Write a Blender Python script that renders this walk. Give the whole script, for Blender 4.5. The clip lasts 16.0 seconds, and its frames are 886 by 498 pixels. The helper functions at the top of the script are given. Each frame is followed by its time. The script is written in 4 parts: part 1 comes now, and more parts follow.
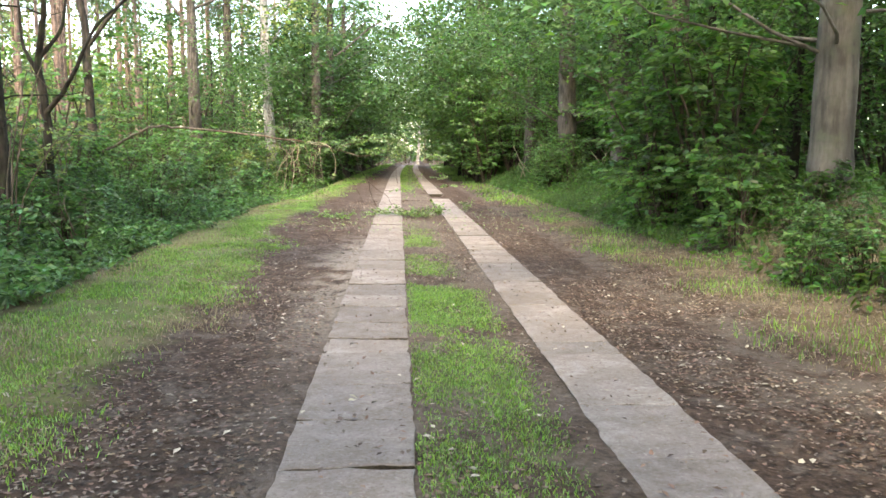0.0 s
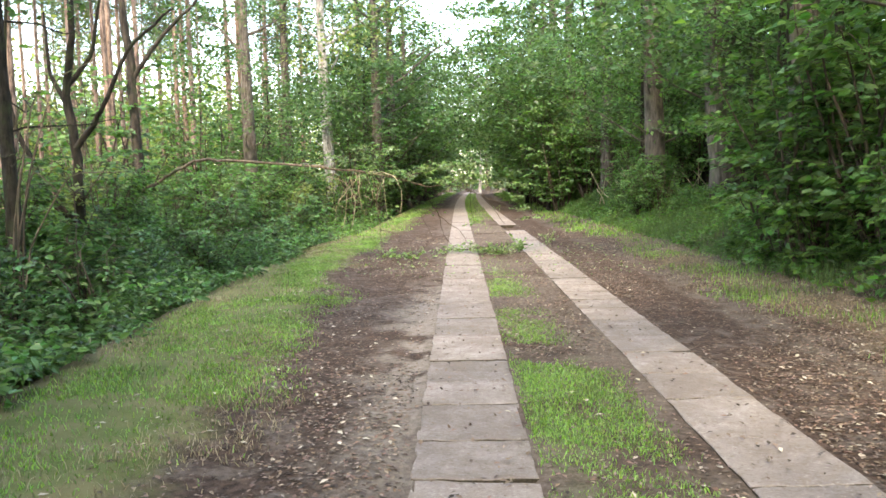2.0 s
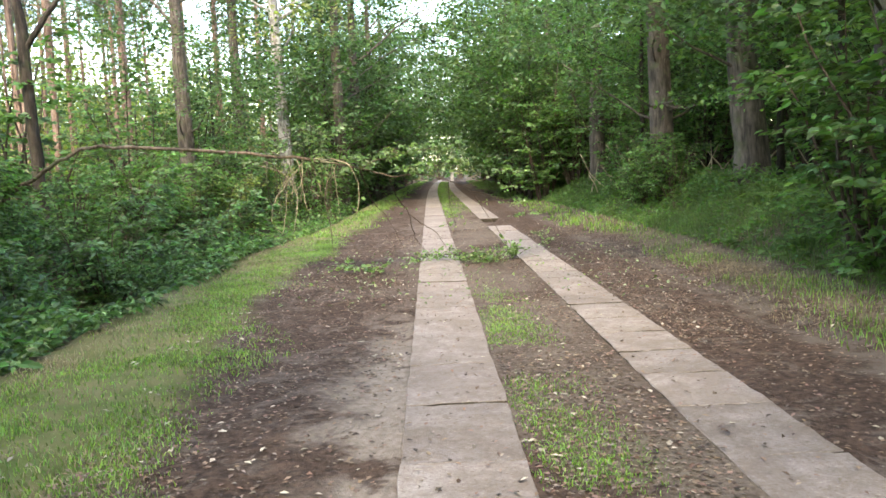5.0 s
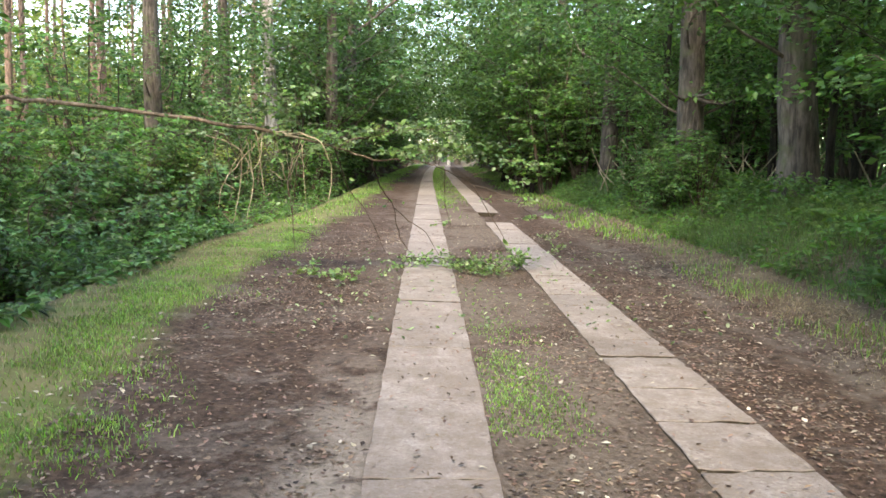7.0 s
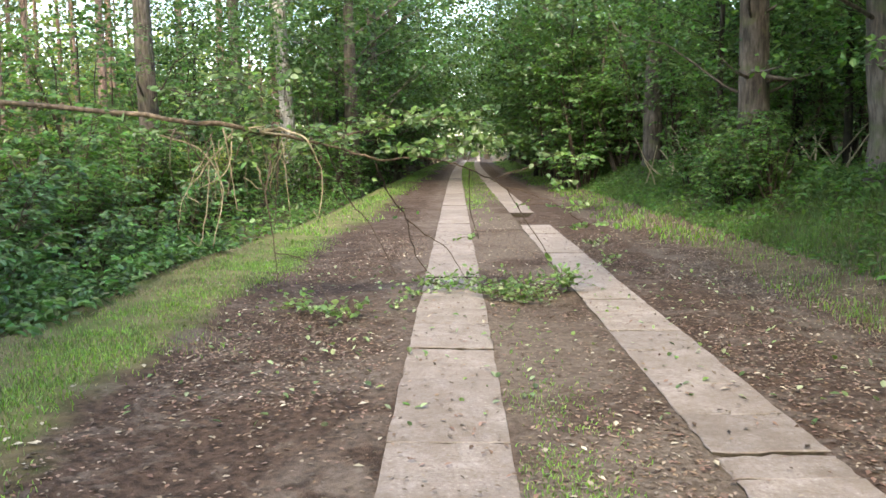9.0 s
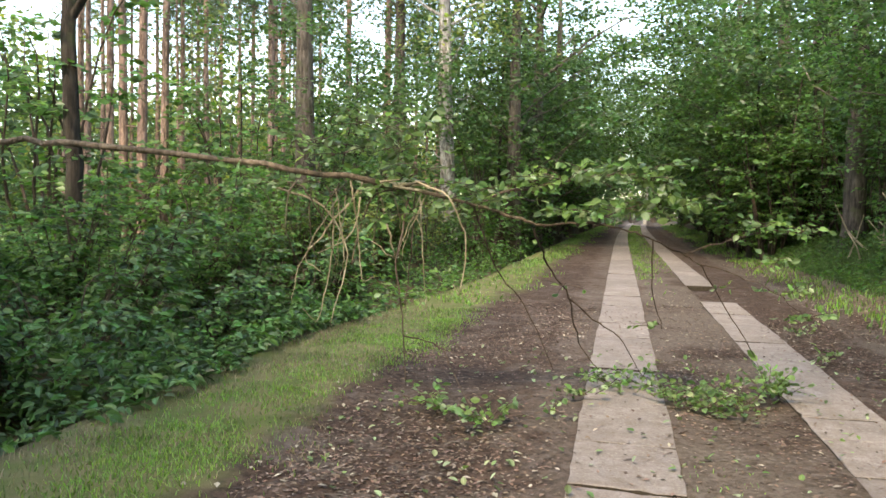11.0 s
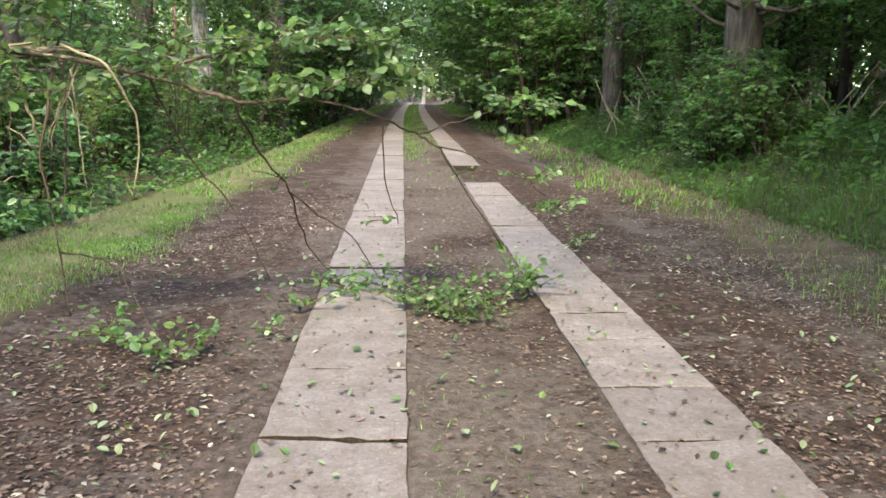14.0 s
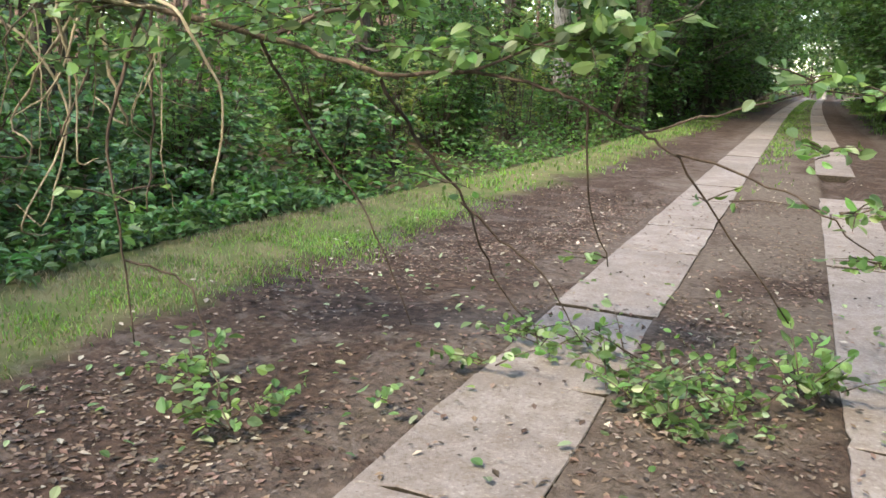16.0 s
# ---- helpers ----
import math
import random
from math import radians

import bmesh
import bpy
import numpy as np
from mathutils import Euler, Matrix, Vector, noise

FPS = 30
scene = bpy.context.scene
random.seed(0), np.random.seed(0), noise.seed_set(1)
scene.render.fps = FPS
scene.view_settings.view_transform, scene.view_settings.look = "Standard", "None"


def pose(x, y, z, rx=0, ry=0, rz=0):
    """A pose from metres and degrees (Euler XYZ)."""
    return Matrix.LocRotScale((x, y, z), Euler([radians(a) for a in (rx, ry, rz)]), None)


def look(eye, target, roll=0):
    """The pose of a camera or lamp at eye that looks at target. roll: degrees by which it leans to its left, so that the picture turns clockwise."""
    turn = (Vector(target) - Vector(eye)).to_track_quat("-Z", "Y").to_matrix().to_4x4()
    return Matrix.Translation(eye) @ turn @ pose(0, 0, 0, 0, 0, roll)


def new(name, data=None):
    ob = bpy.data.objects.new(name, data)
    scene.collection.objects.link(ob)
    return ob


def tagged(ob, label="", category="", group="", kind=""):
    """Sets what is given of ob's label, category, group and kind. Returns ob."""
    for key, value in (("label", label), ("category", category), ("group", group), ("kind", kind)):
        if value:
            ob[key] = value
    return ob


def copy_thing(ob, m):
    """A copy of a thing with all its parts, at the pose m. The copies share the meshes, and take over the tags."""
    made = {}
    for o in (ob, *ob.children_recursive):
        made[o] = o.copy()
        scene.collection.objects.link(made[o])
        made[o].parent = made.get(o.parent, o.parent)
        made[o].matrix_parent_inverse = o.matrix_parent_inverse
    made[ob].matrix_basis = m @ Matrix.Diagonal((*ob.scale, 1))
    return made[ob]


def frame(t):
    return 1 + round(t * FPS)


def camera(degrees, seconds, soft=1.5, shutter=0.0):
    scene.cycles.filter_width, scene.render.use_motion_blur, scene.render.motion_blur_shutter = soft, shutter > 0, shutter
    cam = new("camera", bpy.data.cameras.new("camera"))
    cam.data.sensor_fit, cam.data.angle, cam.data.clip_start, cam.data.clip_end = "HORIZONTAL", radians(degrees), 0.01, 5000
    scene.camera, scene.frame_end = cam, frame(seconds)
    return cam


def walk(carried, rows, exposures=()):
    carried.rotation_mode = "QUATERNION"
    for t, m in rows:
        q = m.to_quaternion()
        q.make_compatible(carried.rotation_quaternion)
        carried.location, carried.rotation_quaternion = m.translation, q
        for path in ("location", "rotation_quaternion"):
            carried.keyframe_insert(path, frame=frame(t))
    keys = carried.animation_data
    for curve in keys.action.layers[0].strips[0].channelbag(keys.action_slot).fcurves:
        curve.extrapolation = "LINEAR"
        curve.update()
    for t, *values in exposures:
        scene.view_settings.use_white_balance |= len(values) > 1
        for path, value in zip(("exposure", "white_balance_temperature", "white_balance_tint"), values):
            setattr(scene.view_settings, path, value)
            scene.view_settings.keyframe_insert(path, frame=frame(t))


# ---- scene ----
cam = camera(56.6, 16.0, 1.6)
METRES, EYE, TILT, LEAN, TURN = 16.3, 1.5, 0.0, 0.0, -3.9
EXPOSURES = [(0.0, 3.2, 8100, 9), (4.0, 3.0, 8000, 9), (9.0, 2.8, 7800, 9), (10.2, 2.7, 7900, 9), (12.3, 2.2, 8500, 9), (13.0, 2.35, 7800, 9), (13.7, 2.65, 7500, 9), (14.7, 2.75, 7300, 9), (16.0, 2.65, 7500, 9)]
ROWS = [
    (0.0, 0.0, 0.0, 0.0, 0.06, -6.56, -0.53),
    (0.5, -0.0078, 0.0371, -0.0013, 0.69, -6.26, -1.71),
    (1.0, -0.0152, 0.0778, -0.0019, 2.35, -6.99, -2.51),
    (1.5, -0.0249, 0.1129, 0.0004, 4.41, -5.97, -0.74),
    (2.0, -0.0268, 0.1534, 0.0008, 4.19, -4.6, 1.16),
    (2.5, -0.0313, 0.1925, 0.0007, 0.65, -5.35, 0.32),
    (3.0, -0.0304, 0.2345, -0.0006, -0.94, -6.51, 0.34),
    (3.5, -0.0371, 0.2741, -0.0005, -0.3, -7.0, 1.29),
    (4.0, -0.0377, 0.3124, -0.0009, 0.9, -6.3, 2.31),
    (4.5, -0.0406, 0.3512, -0.0001, 2.09, -5.37, 2.86),
    (7.0, -0.0486, 0.5458, 0.0026, 1.96, -6.58, -1.52),
    (7.5, -0.0479, 0.5825, 0.0031, 3.35, -6.7, -1.27),
    (8.0, -0.0494, 0.6157, 0.0025, 2.02, -7.67, -1.13),
    (8.5, -0.0476, 0.6491, 0.0025, 1.72, -7.98, -0.03),
    (9.0, -0.0492, 0.6847, 0.0025, 4.02, -6.9, 0.46),
    (9.5, -0.053, 0.7182, 0.0036, 6.84, -5.99, 0.89),
    (10.0, -0.0567, 0.753, 0.0032, 11.73, -4.65, 0.08),
    (12.5, -0.0673, 0.7976, 0.004, 16.24, -2.17, -1.47),
    (13.0, -0.0585, 0.8129, 0.0032, 9.07, -5.31, -0.82),
    (13.5, -0.0509, 0.8316, 0.0004, 3.29, -9.3, -0.97),
    (14.0, -0.0428, 0.8568, 0.0013, 0.35, -10.85, -0.5),
    (14.5, -0.0295, 0.8873, -0.0001, 4.14, -10.39, -0.48),
    (15.0, -0.027, 0.9178, -0.0002, 15.71, -9.82, -0.54),
    (15.5, -0.018, 0.9469, -0.0013, 26.82, -10.04, -0.08),
    (16.0, -0.0062, 0.9792, -0.0027, 26.53, -12.05, -1.9),
]
walk(cam, [(t, pose(0, 0, EYE, TILT, LEAN, TURN) @ pose(METRES * x, METRES * y, METRES * z, 90 + pitch, roll, yaw)) for t, x, y, z, yaw, pitch, roll in ROWS], exposures=EXPOSURES)

# ---- world and sun ----
SUN_ELEV, SUN_AZ = 49.0, 193.0          # degrees; azimuth of the sun, clockwise from +y
world = bpy.data.worlds.new("world")
scene.world = world
world.use_nodes = True
wn = world.node_tree.nodes
sky = wn.new("ShaderNodeTexSky")
sky.sky_type, sky.sun_disc = "NISHITA", False
sky.sun_elevation, sky.sun_rotation = radians(SUN_ELEV), radians(SUN_AZ)
wn["Background"].inputs["Strength"].default_value = 0.15
world.node_tree.links.new(sky.outputs[0], wn["Background"].inputs["Color"])
sun = new("sun", bpy.data.lights.new("sun", "SUN"))
sun.data.energy, sun.data.angle, sun.data.color = 0.95, radians(8.0), (1.0, 0.92, 0.78)
to_sun = Vector((math.sin(radians(SUN_AZ)) * math.cos(radians(SUN_ELEV)), math.cos(radians(SUN_AZ)) * math.cos(radians(SUN_ELEV)), math.sin(radians(SUN_ELEV))))
sun.matrix_world = look(to_sun * 60, (0, 0, 0))


# ---- materials ----
class Nodes:
    """A small wrapper for building node materials."""

    def __init__(self, name):
        self.mat = bpy.data.materials.new(name)
        self.mat.use_nodes = True
        self.tree = self.mat.node_tree
        self.tree.nodes.clear()
        self.out = self.add("ShaderNodeOutputMaterial")

    def add(self, kind, **props):
        n = self.tree.nodes.new(kind)
        for k, v in props.items():
            setattr(n, k, v)
        return n

    def link(self, a, b):
        self.tree.links.new(a, b)

    def put(self, sock, value):
        if hasattr(value, "is_output"):
            self.link(value, sock)
        elif isinstance(value, (tuple, list)) and len(value) == 3 and sock.type == "RGBA":
            sock.default_value = (*value, 1)
        else:
            sock.default_value = value

    def noise(self, scale, detail=4, rough=0.55, vector=None, lo=0.0, hi=1.0, dist=0.0):
        n = self.add("ShaderNodeTexNoise")
        n.inputs["Scale"].default_value, n.inputs["Detail"].default_value = scale, detail
        n.inputs["Roughness"].default_value, n.inputs["Distortion"].default_value = rough, dist
        self.link(vector or self.pos(), n.inputs["Vector"])
        if (lo, hi) != (0.0, 1.0):
            return self.remap(n.outputs["Fac"], lo, hi)
        return n.outputs["Fac"]

    def pos(self):
        if not hasattr(self, "_pos"):
            self._pos = self.add("ShaderNodeTexCoord").outputs["Object"]
        return self._pos

    def remap(self, value, lo, hi, a=0.0, b=1.0):
        n = self.add("ShaderNodeMapRange", interpolation_type="SMOOTHSTEP")
        for key, v in (("Value", value), ("From Min", lo), ("From Max", hi), ("To Min", a), ("To Max", b)):
            self.put(n.inputs[key], v)
        return n.outputs["Result"]

    def math(self, op, a, b=0.0):
        n = self.add("ShaderNodeMath", operation=op)
        self.put(n.inputs[0], a)
        self.put(n.inputs[1], b)
        return n.outputs[0]

    def mix(self, fac, a, b):
        n = self.add("ShaderNodeMix", data_type="RGBA")
        self.put(n.inputs[0], fac)
        self.put(n.inputs[6], a)
        self.put(n.inputs[7], b)
        return n.outputs[2]

    def hsv(self, color, h=0.5, s=1.0, v=1.0):
        n = self.add("ShaderNodeHueSaturation")
        self.put(n.inputs["Color"], color)
        self.put(n.inputs["Hue"], h)
        self.put(n.inputs["Saturation"], s)
        self.put(n.inputs["Value"], v)
        return n.outputs[0]

    def bump(self, height, strength, distance):
        n = self.add("ShaderNodeBump")
        n.inputs["Strength"].default_value, n.inputs["Distance"].default_value = strength, distance
        self.link(height, n.inputs["Height"])
        return n.outputs[0]

    def surface(self, color, rough=0.9, normal=None, spec=0.3):
        p = self.add("ShaderNodeBsdfPrincipled")
        self.put(p.inputs["Base Color"], color)
        self.put(p.inputs["Roughness"], rough)
        p.inputs["Specular IOR Level"].default_value = spec
        if normal:
            self.link(normal, p.inputs["Normal"])
        self.link(p.outputs[0], self.out.inputs[0])
        return self.mat


def leaf_material(name, color, through_color, gloss=0.35, spread=0.5, trans=0.45):
    """Leaves: green that differs leaf by leaf and clump by clump, lit through from behind, with a waxy sheen."""
    n = Nodes(name)
    rnd = n.add("ShaderNodeNewGeometry").outputs["Random Per Island"]
    clump = n.noise(0.9, 3)
    value = n.math("ADD", n.remap(rnd, 0, 1, 1 - spread, 1 + spread), n.remap(clump, 0.3, 0.7, -0.2, 0.25))
    hue = n.remap(n.math("FRACT", n.math("MULTIPLY", rnd, 7.31)), 0, 1, 0.475, 0.515)
    sat = n.remap(n.math("FRACT", n.math("MULTIPLY", rnd, 13.7)), 0, 1, 0.8, 1.05)
    base = n.hsv(color, hue, sat, value)
    dif = n.add("ShaderNodeBsdfPrincipled")
    n.link(base, dif.inputs["Base Color"])
    dif.inputs["Roughness"].default_value = gloss
    dif.inputs["Specular IOR Level"].default_value = 0.4
    tr = n.add("ShaderNodeBsdfTranslucent")
    n.link(n.hsv(through_color, hue, sat, value), tr.inputs["Color"])
    mx = n.add("ShaderNodeMixShader")
    mx.inputs[0].default_value = trans
    n.link(dif.outputs[0], mx.inputs[1])
    n.link(tr.outputs[0], mx.inputs[2])
    n.link(mx.outputs[0], n.out.inputs[0])
    return n.mat


def bark_material(name, dark, light, moss=None, scale=1.0, flake=None):
    """Bark: upright furrows, broad stains, and moss or flaking in patches."""
    n = Nodes(name)
    mp = n.add("ShaderNodeMapping")
    mp.inputs["Scale"].default_value = (9 * scale, 9 * scale, 1.6 * scale)
    n.link(n.pos(), mp.inputs["Vector"])
    furrow = n.noise(1.6, 6, 0.65, mp.outputs[0], 0.3, 0.7)
    stain = n.noise(1.3, 4, 0.6, None, 0.35, 0.65)
    col = n.mix(furrow, dark, light)
    col = n.hsv(col, 0.5, 1.0, n.remap(stain, 0, 1, 0.7, 1.2))
    if moss:
        col = n.mix(n.noise(2.2, 5, 0.6, None, 0.5, 0.72), col, moss)
    if flake:
        col = n.mix(n.noise(3.4, 5, 0.7, mp.outputs[0], 0.55, 0.62), col, flake)
    return n.surface(col, 0.92, n.bump(furrow, 0.8, 0.02))


LEAF_SHRUB = leaf_material("shrub_leaf", (0.070, 0.168, 0.042), (0.15, 0.33, 0.05), 0.4, 0.55, 0.42)
LEAF_TREE = leaf_material("tree_leaf", (0.042, 0.105, 0.030), (0.12, 0.235, 0.04), 0.4, 0.5, 0.4)
# Lighter, yellower leaf green with sunlight put into the colour.
LEAF_SUN_TINT = leaf_material("sun_tinted_leaf", (0.115, 0.19, 0.045), (0.36, 0.43, 0.08))
LEAF_BRAMBLE = leaf_material("bramble_leaf", (0.058, 0.145, 0.042), (0.12, 0.26, 0.045), 0.38, 0.6, 0.3)
LEAF_BRANCH = leaf_material("fresh_leaf", (0.105, 0.205, 0.07), (0.24, 0.39, 0.09), 0.4, 0.5)
LEAF_UNDERSIDE = leaf_material("pale_leaf_underside", (0.25, 0.33, 0.19), (0.24, 0.36, 0.11), 0.5, 0.35, 0.3)
LEAF_FERN = leaf_material("fern_leaf", (0.062, 0.155, 0.036), (0.16, 0.31, 0.05), 0.5, 0.4)
NEEDLE = leaf_material("pine_needle", (0.06, 0.11, 0.045), (0.14, 0.20, 0.05), 0.5, 0.3, 0.25)
GRASS = leaf_material("grass_blade", (0.115, 0.26, 0.045), (0.23, 0.42, 0.06), 0.5, 0.55, 0.4)
GRASS_TALL = leaf_material("tall_grass_blade", (0.07, 0.145, 0.036), (0.14, 0.25, 0.05), 0.5, 0.4, 0.4)
GRASS_DRY = leaf_material("dry_grass_blade", (0.28, 0.24, 0.155), (0.28, 0.24, 0.13), 0.6, 0.35, 0.3)
LITTER = leaf_material("dry_leaf", (0.13, 0.088, 0.064), (0.10, 0.06, 0.035), 0.7, 0.7, 0.12)
LITTER_PALE = leaf_material("pale_leaf", (0.40, 0.36, 0.29), (0.2, 0.18, 0.10), 0.6, 0.35, 0.2)
LITTER_TAN = leaf_material("tan_leaf", (0.195, 0.158, 0.128), (0.15, 0.11, 0.07), 0.65, 0.45, 0.2)
BARK_OAK = bark_material("oak_bark", (0.042, 0.033, 0.027), (0.17, 0.14, 0.115), (0.10, 0.11, 0.055))
BARK_GREY = bark_material("smooth_grey_bark", (0.10, 0.086, 0.075), (0.215, 0.185, 0.16), (0.16, 0.16, 0.11), 0.6)
BARK_DARK = bark_material("dark_bark", (0.018, 0.014, 0.011), (0.06, 0.047, 0.036), (0.05, 0.06, 0.025))
BARK_BIRCH = bark_material("birch_bark", (0.16, 0.14, 0.12), (0.52, 0.49, 0.45), None, 0.7, (0.05, 0.045, 0.04))
BARK_PINE = bark_material("pine_bark", (0.10, 0.065, 0.05), (0.32, 0.215, 0.165), None, 1.0, (0.40, 0.27, 0.2))
TWIG = bark_material("twig_bark", (0.05, 0.035, 0.028), (0.14, 0.105, 0.08))
POLE_BARK = bark_material("pole_bark", (0.07, 0.055, 0.04), (0.24, 0.18, 0.13), (0.10, 0.11, 0.06))
RAW_WOOD = bark_material("split_wood", (0.30, 0.25, 0.16), (0.54, 0.46, 0.33), None, 2.0)


def concrete_material():
    n = Nodes("worn_concrete")
    rnd = n.add("ShaderNodeObjectInfo").outputs["Random"]
    geo = n.add("ShaderNodeNewGeometry").outputs["Position"]
    grain = n.noise(48, 7, 0.8, geo)
    stain = n.noise(2.2, 5, 0.65, geo, 0.3, 0.7)
    streak = n.noise(9, 4, 0.6, geo, 0.35, 0.75)
    col = n.mix(stain, (0.195, 0.169, 0.162), (0.285, 0.255, 0.247))
    col = n.mix(n.math("MULTIPLY", streak, 0.7), col, (0.17, 0.135, 0.115))
    col = n.mix(n.remap(grain, 0.53, 0.7), col, (0.40, 0.37, 0.345))
    col = n.mix(n.remap(grain, 0.47, 0.36), col, (0.13, 0.105, 0.09))
    sep = n.add("ShaderNodeSeparateXYZ")
    n.link(geo, sep.inputs[0])
    trodden = n.math("SUBTRACT", n.remap(sep.outputs[1], 5.0, 9.0, 0.35, 0.9), n.remap(sep.outputs[1], 15.0, 19.0, 0.0, 0.5))
    soil = n.math("MULTIPLY", n.noise(1.7, 9, 0.75, geo, 0.4, 0.6), trodden)
    col = n.mix(n.math("MULTIPLY", soil, 0.75), col, n.mix(grain, (0.10, 0.078, 0.064), (0.20, 0.165, 0.145)))
    col = n.hsv(col, 0.5, 1.0, n.remap(rnd, 0, 1, 0.88, 1.1))
    return n.surface(col, 0.9, n.bump(n.math("ADD", grain, n.math("MULTIPLY", streak, 0.5)), 0.8, 0.008))


CONCRETE = concrete_material()


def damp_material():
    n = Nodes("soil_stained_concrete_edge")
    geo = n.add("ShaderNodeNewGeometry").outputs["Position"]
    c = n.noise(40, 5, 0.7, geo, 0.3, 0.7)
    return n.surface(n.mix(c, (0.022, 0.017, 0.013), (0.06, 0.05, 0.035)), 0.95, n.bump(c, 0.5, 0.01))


DAMP = damp_material()


# ---- the lie of the land ----
def road_x(y):
    """The middle of the two concrete strips."""
    bend = 0.00022 * max(0.0, y - 45) ** 2
    return 0.575 + 0.0135 * y + min(bend, 3.0 + 0.08 * max(0.0, y - 160))


def road_xs(y):
    y = np.asarray(y, float)
    bend = 0.00022 * np.maximum(0.0, y - 45) ** 2
    return 0.575 + 0.0135 * y + np.minimum(bend, 3.0 + 0.08 * np.maximum(0.0, y - 160))


def verge_in(y):
    """Where the left verge's grass begins, from the middle of the strips."""
    return np.interp(y, [0, 10, 13, 17, 22, 27, 45], [-2.35, -2.4, -2.65, -2.95, -3.15, -2.75, -2.5])


def verge_out(y):
    """Where it ends at the ditch."""
    return np.interp(y, [0, 7, 13, 18, 22, 26, 31, 60], [-3.95, -4.05, -4.3, -4.42, -4.4, -4.0, -3.7, -3.6])


def smooth(a, b, v):
    k = np.clip((v - a) / (b - a), 0, 1)
    return k * k * (3 - 2 * k)


def waves(x, y, scale, seed):
    """Soft random waves in about -1 to 1."""
    r = np.random.RandomState(seed)
    total = 0.0
    for _ in range(6):
        a, f, p = r.uniform(0, 6.283), scale * r.uniform(0.5, 2.0), r.uniform(0, 6.283)
        total = total + np.sin((x * np.cos(a) + y * np.sin(a)) * f + p)
    return total / 3.2


def ground_z(x, y):
    x, y = np.asarray(x, float), np.asarray(y, float)
    u = x - road_xs(y)
    z = 0.012 * waves(x, y, 3.0, 3) + 0.010 * waves(x, y, 9.0, 4)
    near = np.abs(u) < 1.2
    on = np.maximum(smooth(-1.12, -1.02, u) * smooth(-0.51, -0.61, u), smooth(0.54, 0.64, u) * smooth(1.1, 1.0, u))
    z = np.where(near, z * 0.35 + 0.003, z - 0.008) - 0.11 * on
    z = z + 0.05 * smooth(-2.3, -3.2, u)                      # grassy verge
    e = u - verge_out(y)
    z = z - 0.42 * smooth(0.0, -0.8, e) + 0.55 * smooth(-1.2, -4.0, e)   # shallow ditch
    z = z - 0.04 * np.exp(-((u - 2.35) / 0.3) ** 2) * (1 + 0.5 * waves(x, y, 1.2, 5))   # wheel rut
    z = z + 0.04 * smooth(2.7, 3.4, u)
    z = z + 0.80 * smooth(3.5, 5.6, u)                        # bank
    far = smooth(6, 14, np.abs(u))
    z = z + far * 0.15 * waves(x, y, 0.5, 6)
    return z


def mesh_np(name, verts, tris, mats, smooth_shade=False, index=None):
    verts, tris = np.asarray(verts, np.float32), np.asarray(tris, np.int32)
    me = bpy.data.meshes.new(name)
    me.vertices.add(len(verts))
    me.vertices.foreach_set("co", verts.ravel())
    k = tris.shape[1]
    me.loops.add(tris.size)
    me.loops.foreach_set("vertex_index", tris.ravel())
    me.polygons.add(len(tris))
    me.polygons.foreach_set("loop_start", np.arange(0, tris.size, k, dtype=np.int32))
    me.polygons.foreach_set("loop_total", np.full(len(tris), k, np.int32))
    for m in (mats if isinstance(mats, (list, tuple)) else [mats]):
        me.materials.append(m)
    if index is not None:
        me.polygons.foreach_set("material_index", np.asarray(index, np.int32))
    me.polygons.foreach_set("use_smooth", np.full(len(tris), smooth_shade))
    me.update(calc_edges=True)
    me.validate()
    return me


def part(name, data, parent, label=""):
    ob = new(name, data)
    ob.parent = parent
    return tagged(ob, label)


def leaf_cloud(rs, points, size, width=0.55, up=0.5, aim=None, fold=0.12, plane=None, shape=4):
    """Folded leaves of two triangles, one at every point; up: how far they lie flat."""
    n = len(points)
    size = np.broadcast_to(size, (n,))[:, None] * rs.uniform(0.65, 1.25, (n, 1))
    d = rs.normal(size=(n, 3))
    if aim is not None:
        d = d * 0.7 + aim
    d[:, 2] = d[:, 2] * (1 - up) - 0.25 * up
    d /= np.linalg.norm(d, axis=1, keepdims=True) + 1e-9
    ref = rs.normal(size=(n, 3)) * (1 - up) + (np.array([0, 0, 1.0]) if plane is None else plane) * up
    s = np.cross(d, ref)
    s /= np.linalg.norm(s, axis=1, keepdims=True) + 1e-9
    nrm = np.cross(s, d)
    p = np.asarray(points)
    if shape == 4:
        mid = p + d * size * 0.45 + nrm * size * fold
        v = np.stack([p, mid + s * size * width * 0.5, p + d * size, mid - s * size * width * 0.5], 1).reshape(-1, 3)
        tri = [[0, 1, 2], [0, 2, 3]]
    else:                                # pointed oval, folded along its rib and drooping at the tip
        low, high = p + d * size * 0.3 + nrm * size * fold, p + d * size * 0.68 + nrm * size * fold * 0.7
        w = s * size * width * 0.5
        v = np.stack([p, low + w, high + w * 0.8, p + d * size - nrm * size * 0.12, high - w * 0.8, low - w], 1).reshape(-1, 3)
        tri = [[0, 1, 2], [0, 2, 3], [0, 3, 4], [0, 4, 5]]
    f = ((np.arange(n) * shape)[:, None, None] + np.array(tri)[None]).reshape(-1, 3)
    return v, f


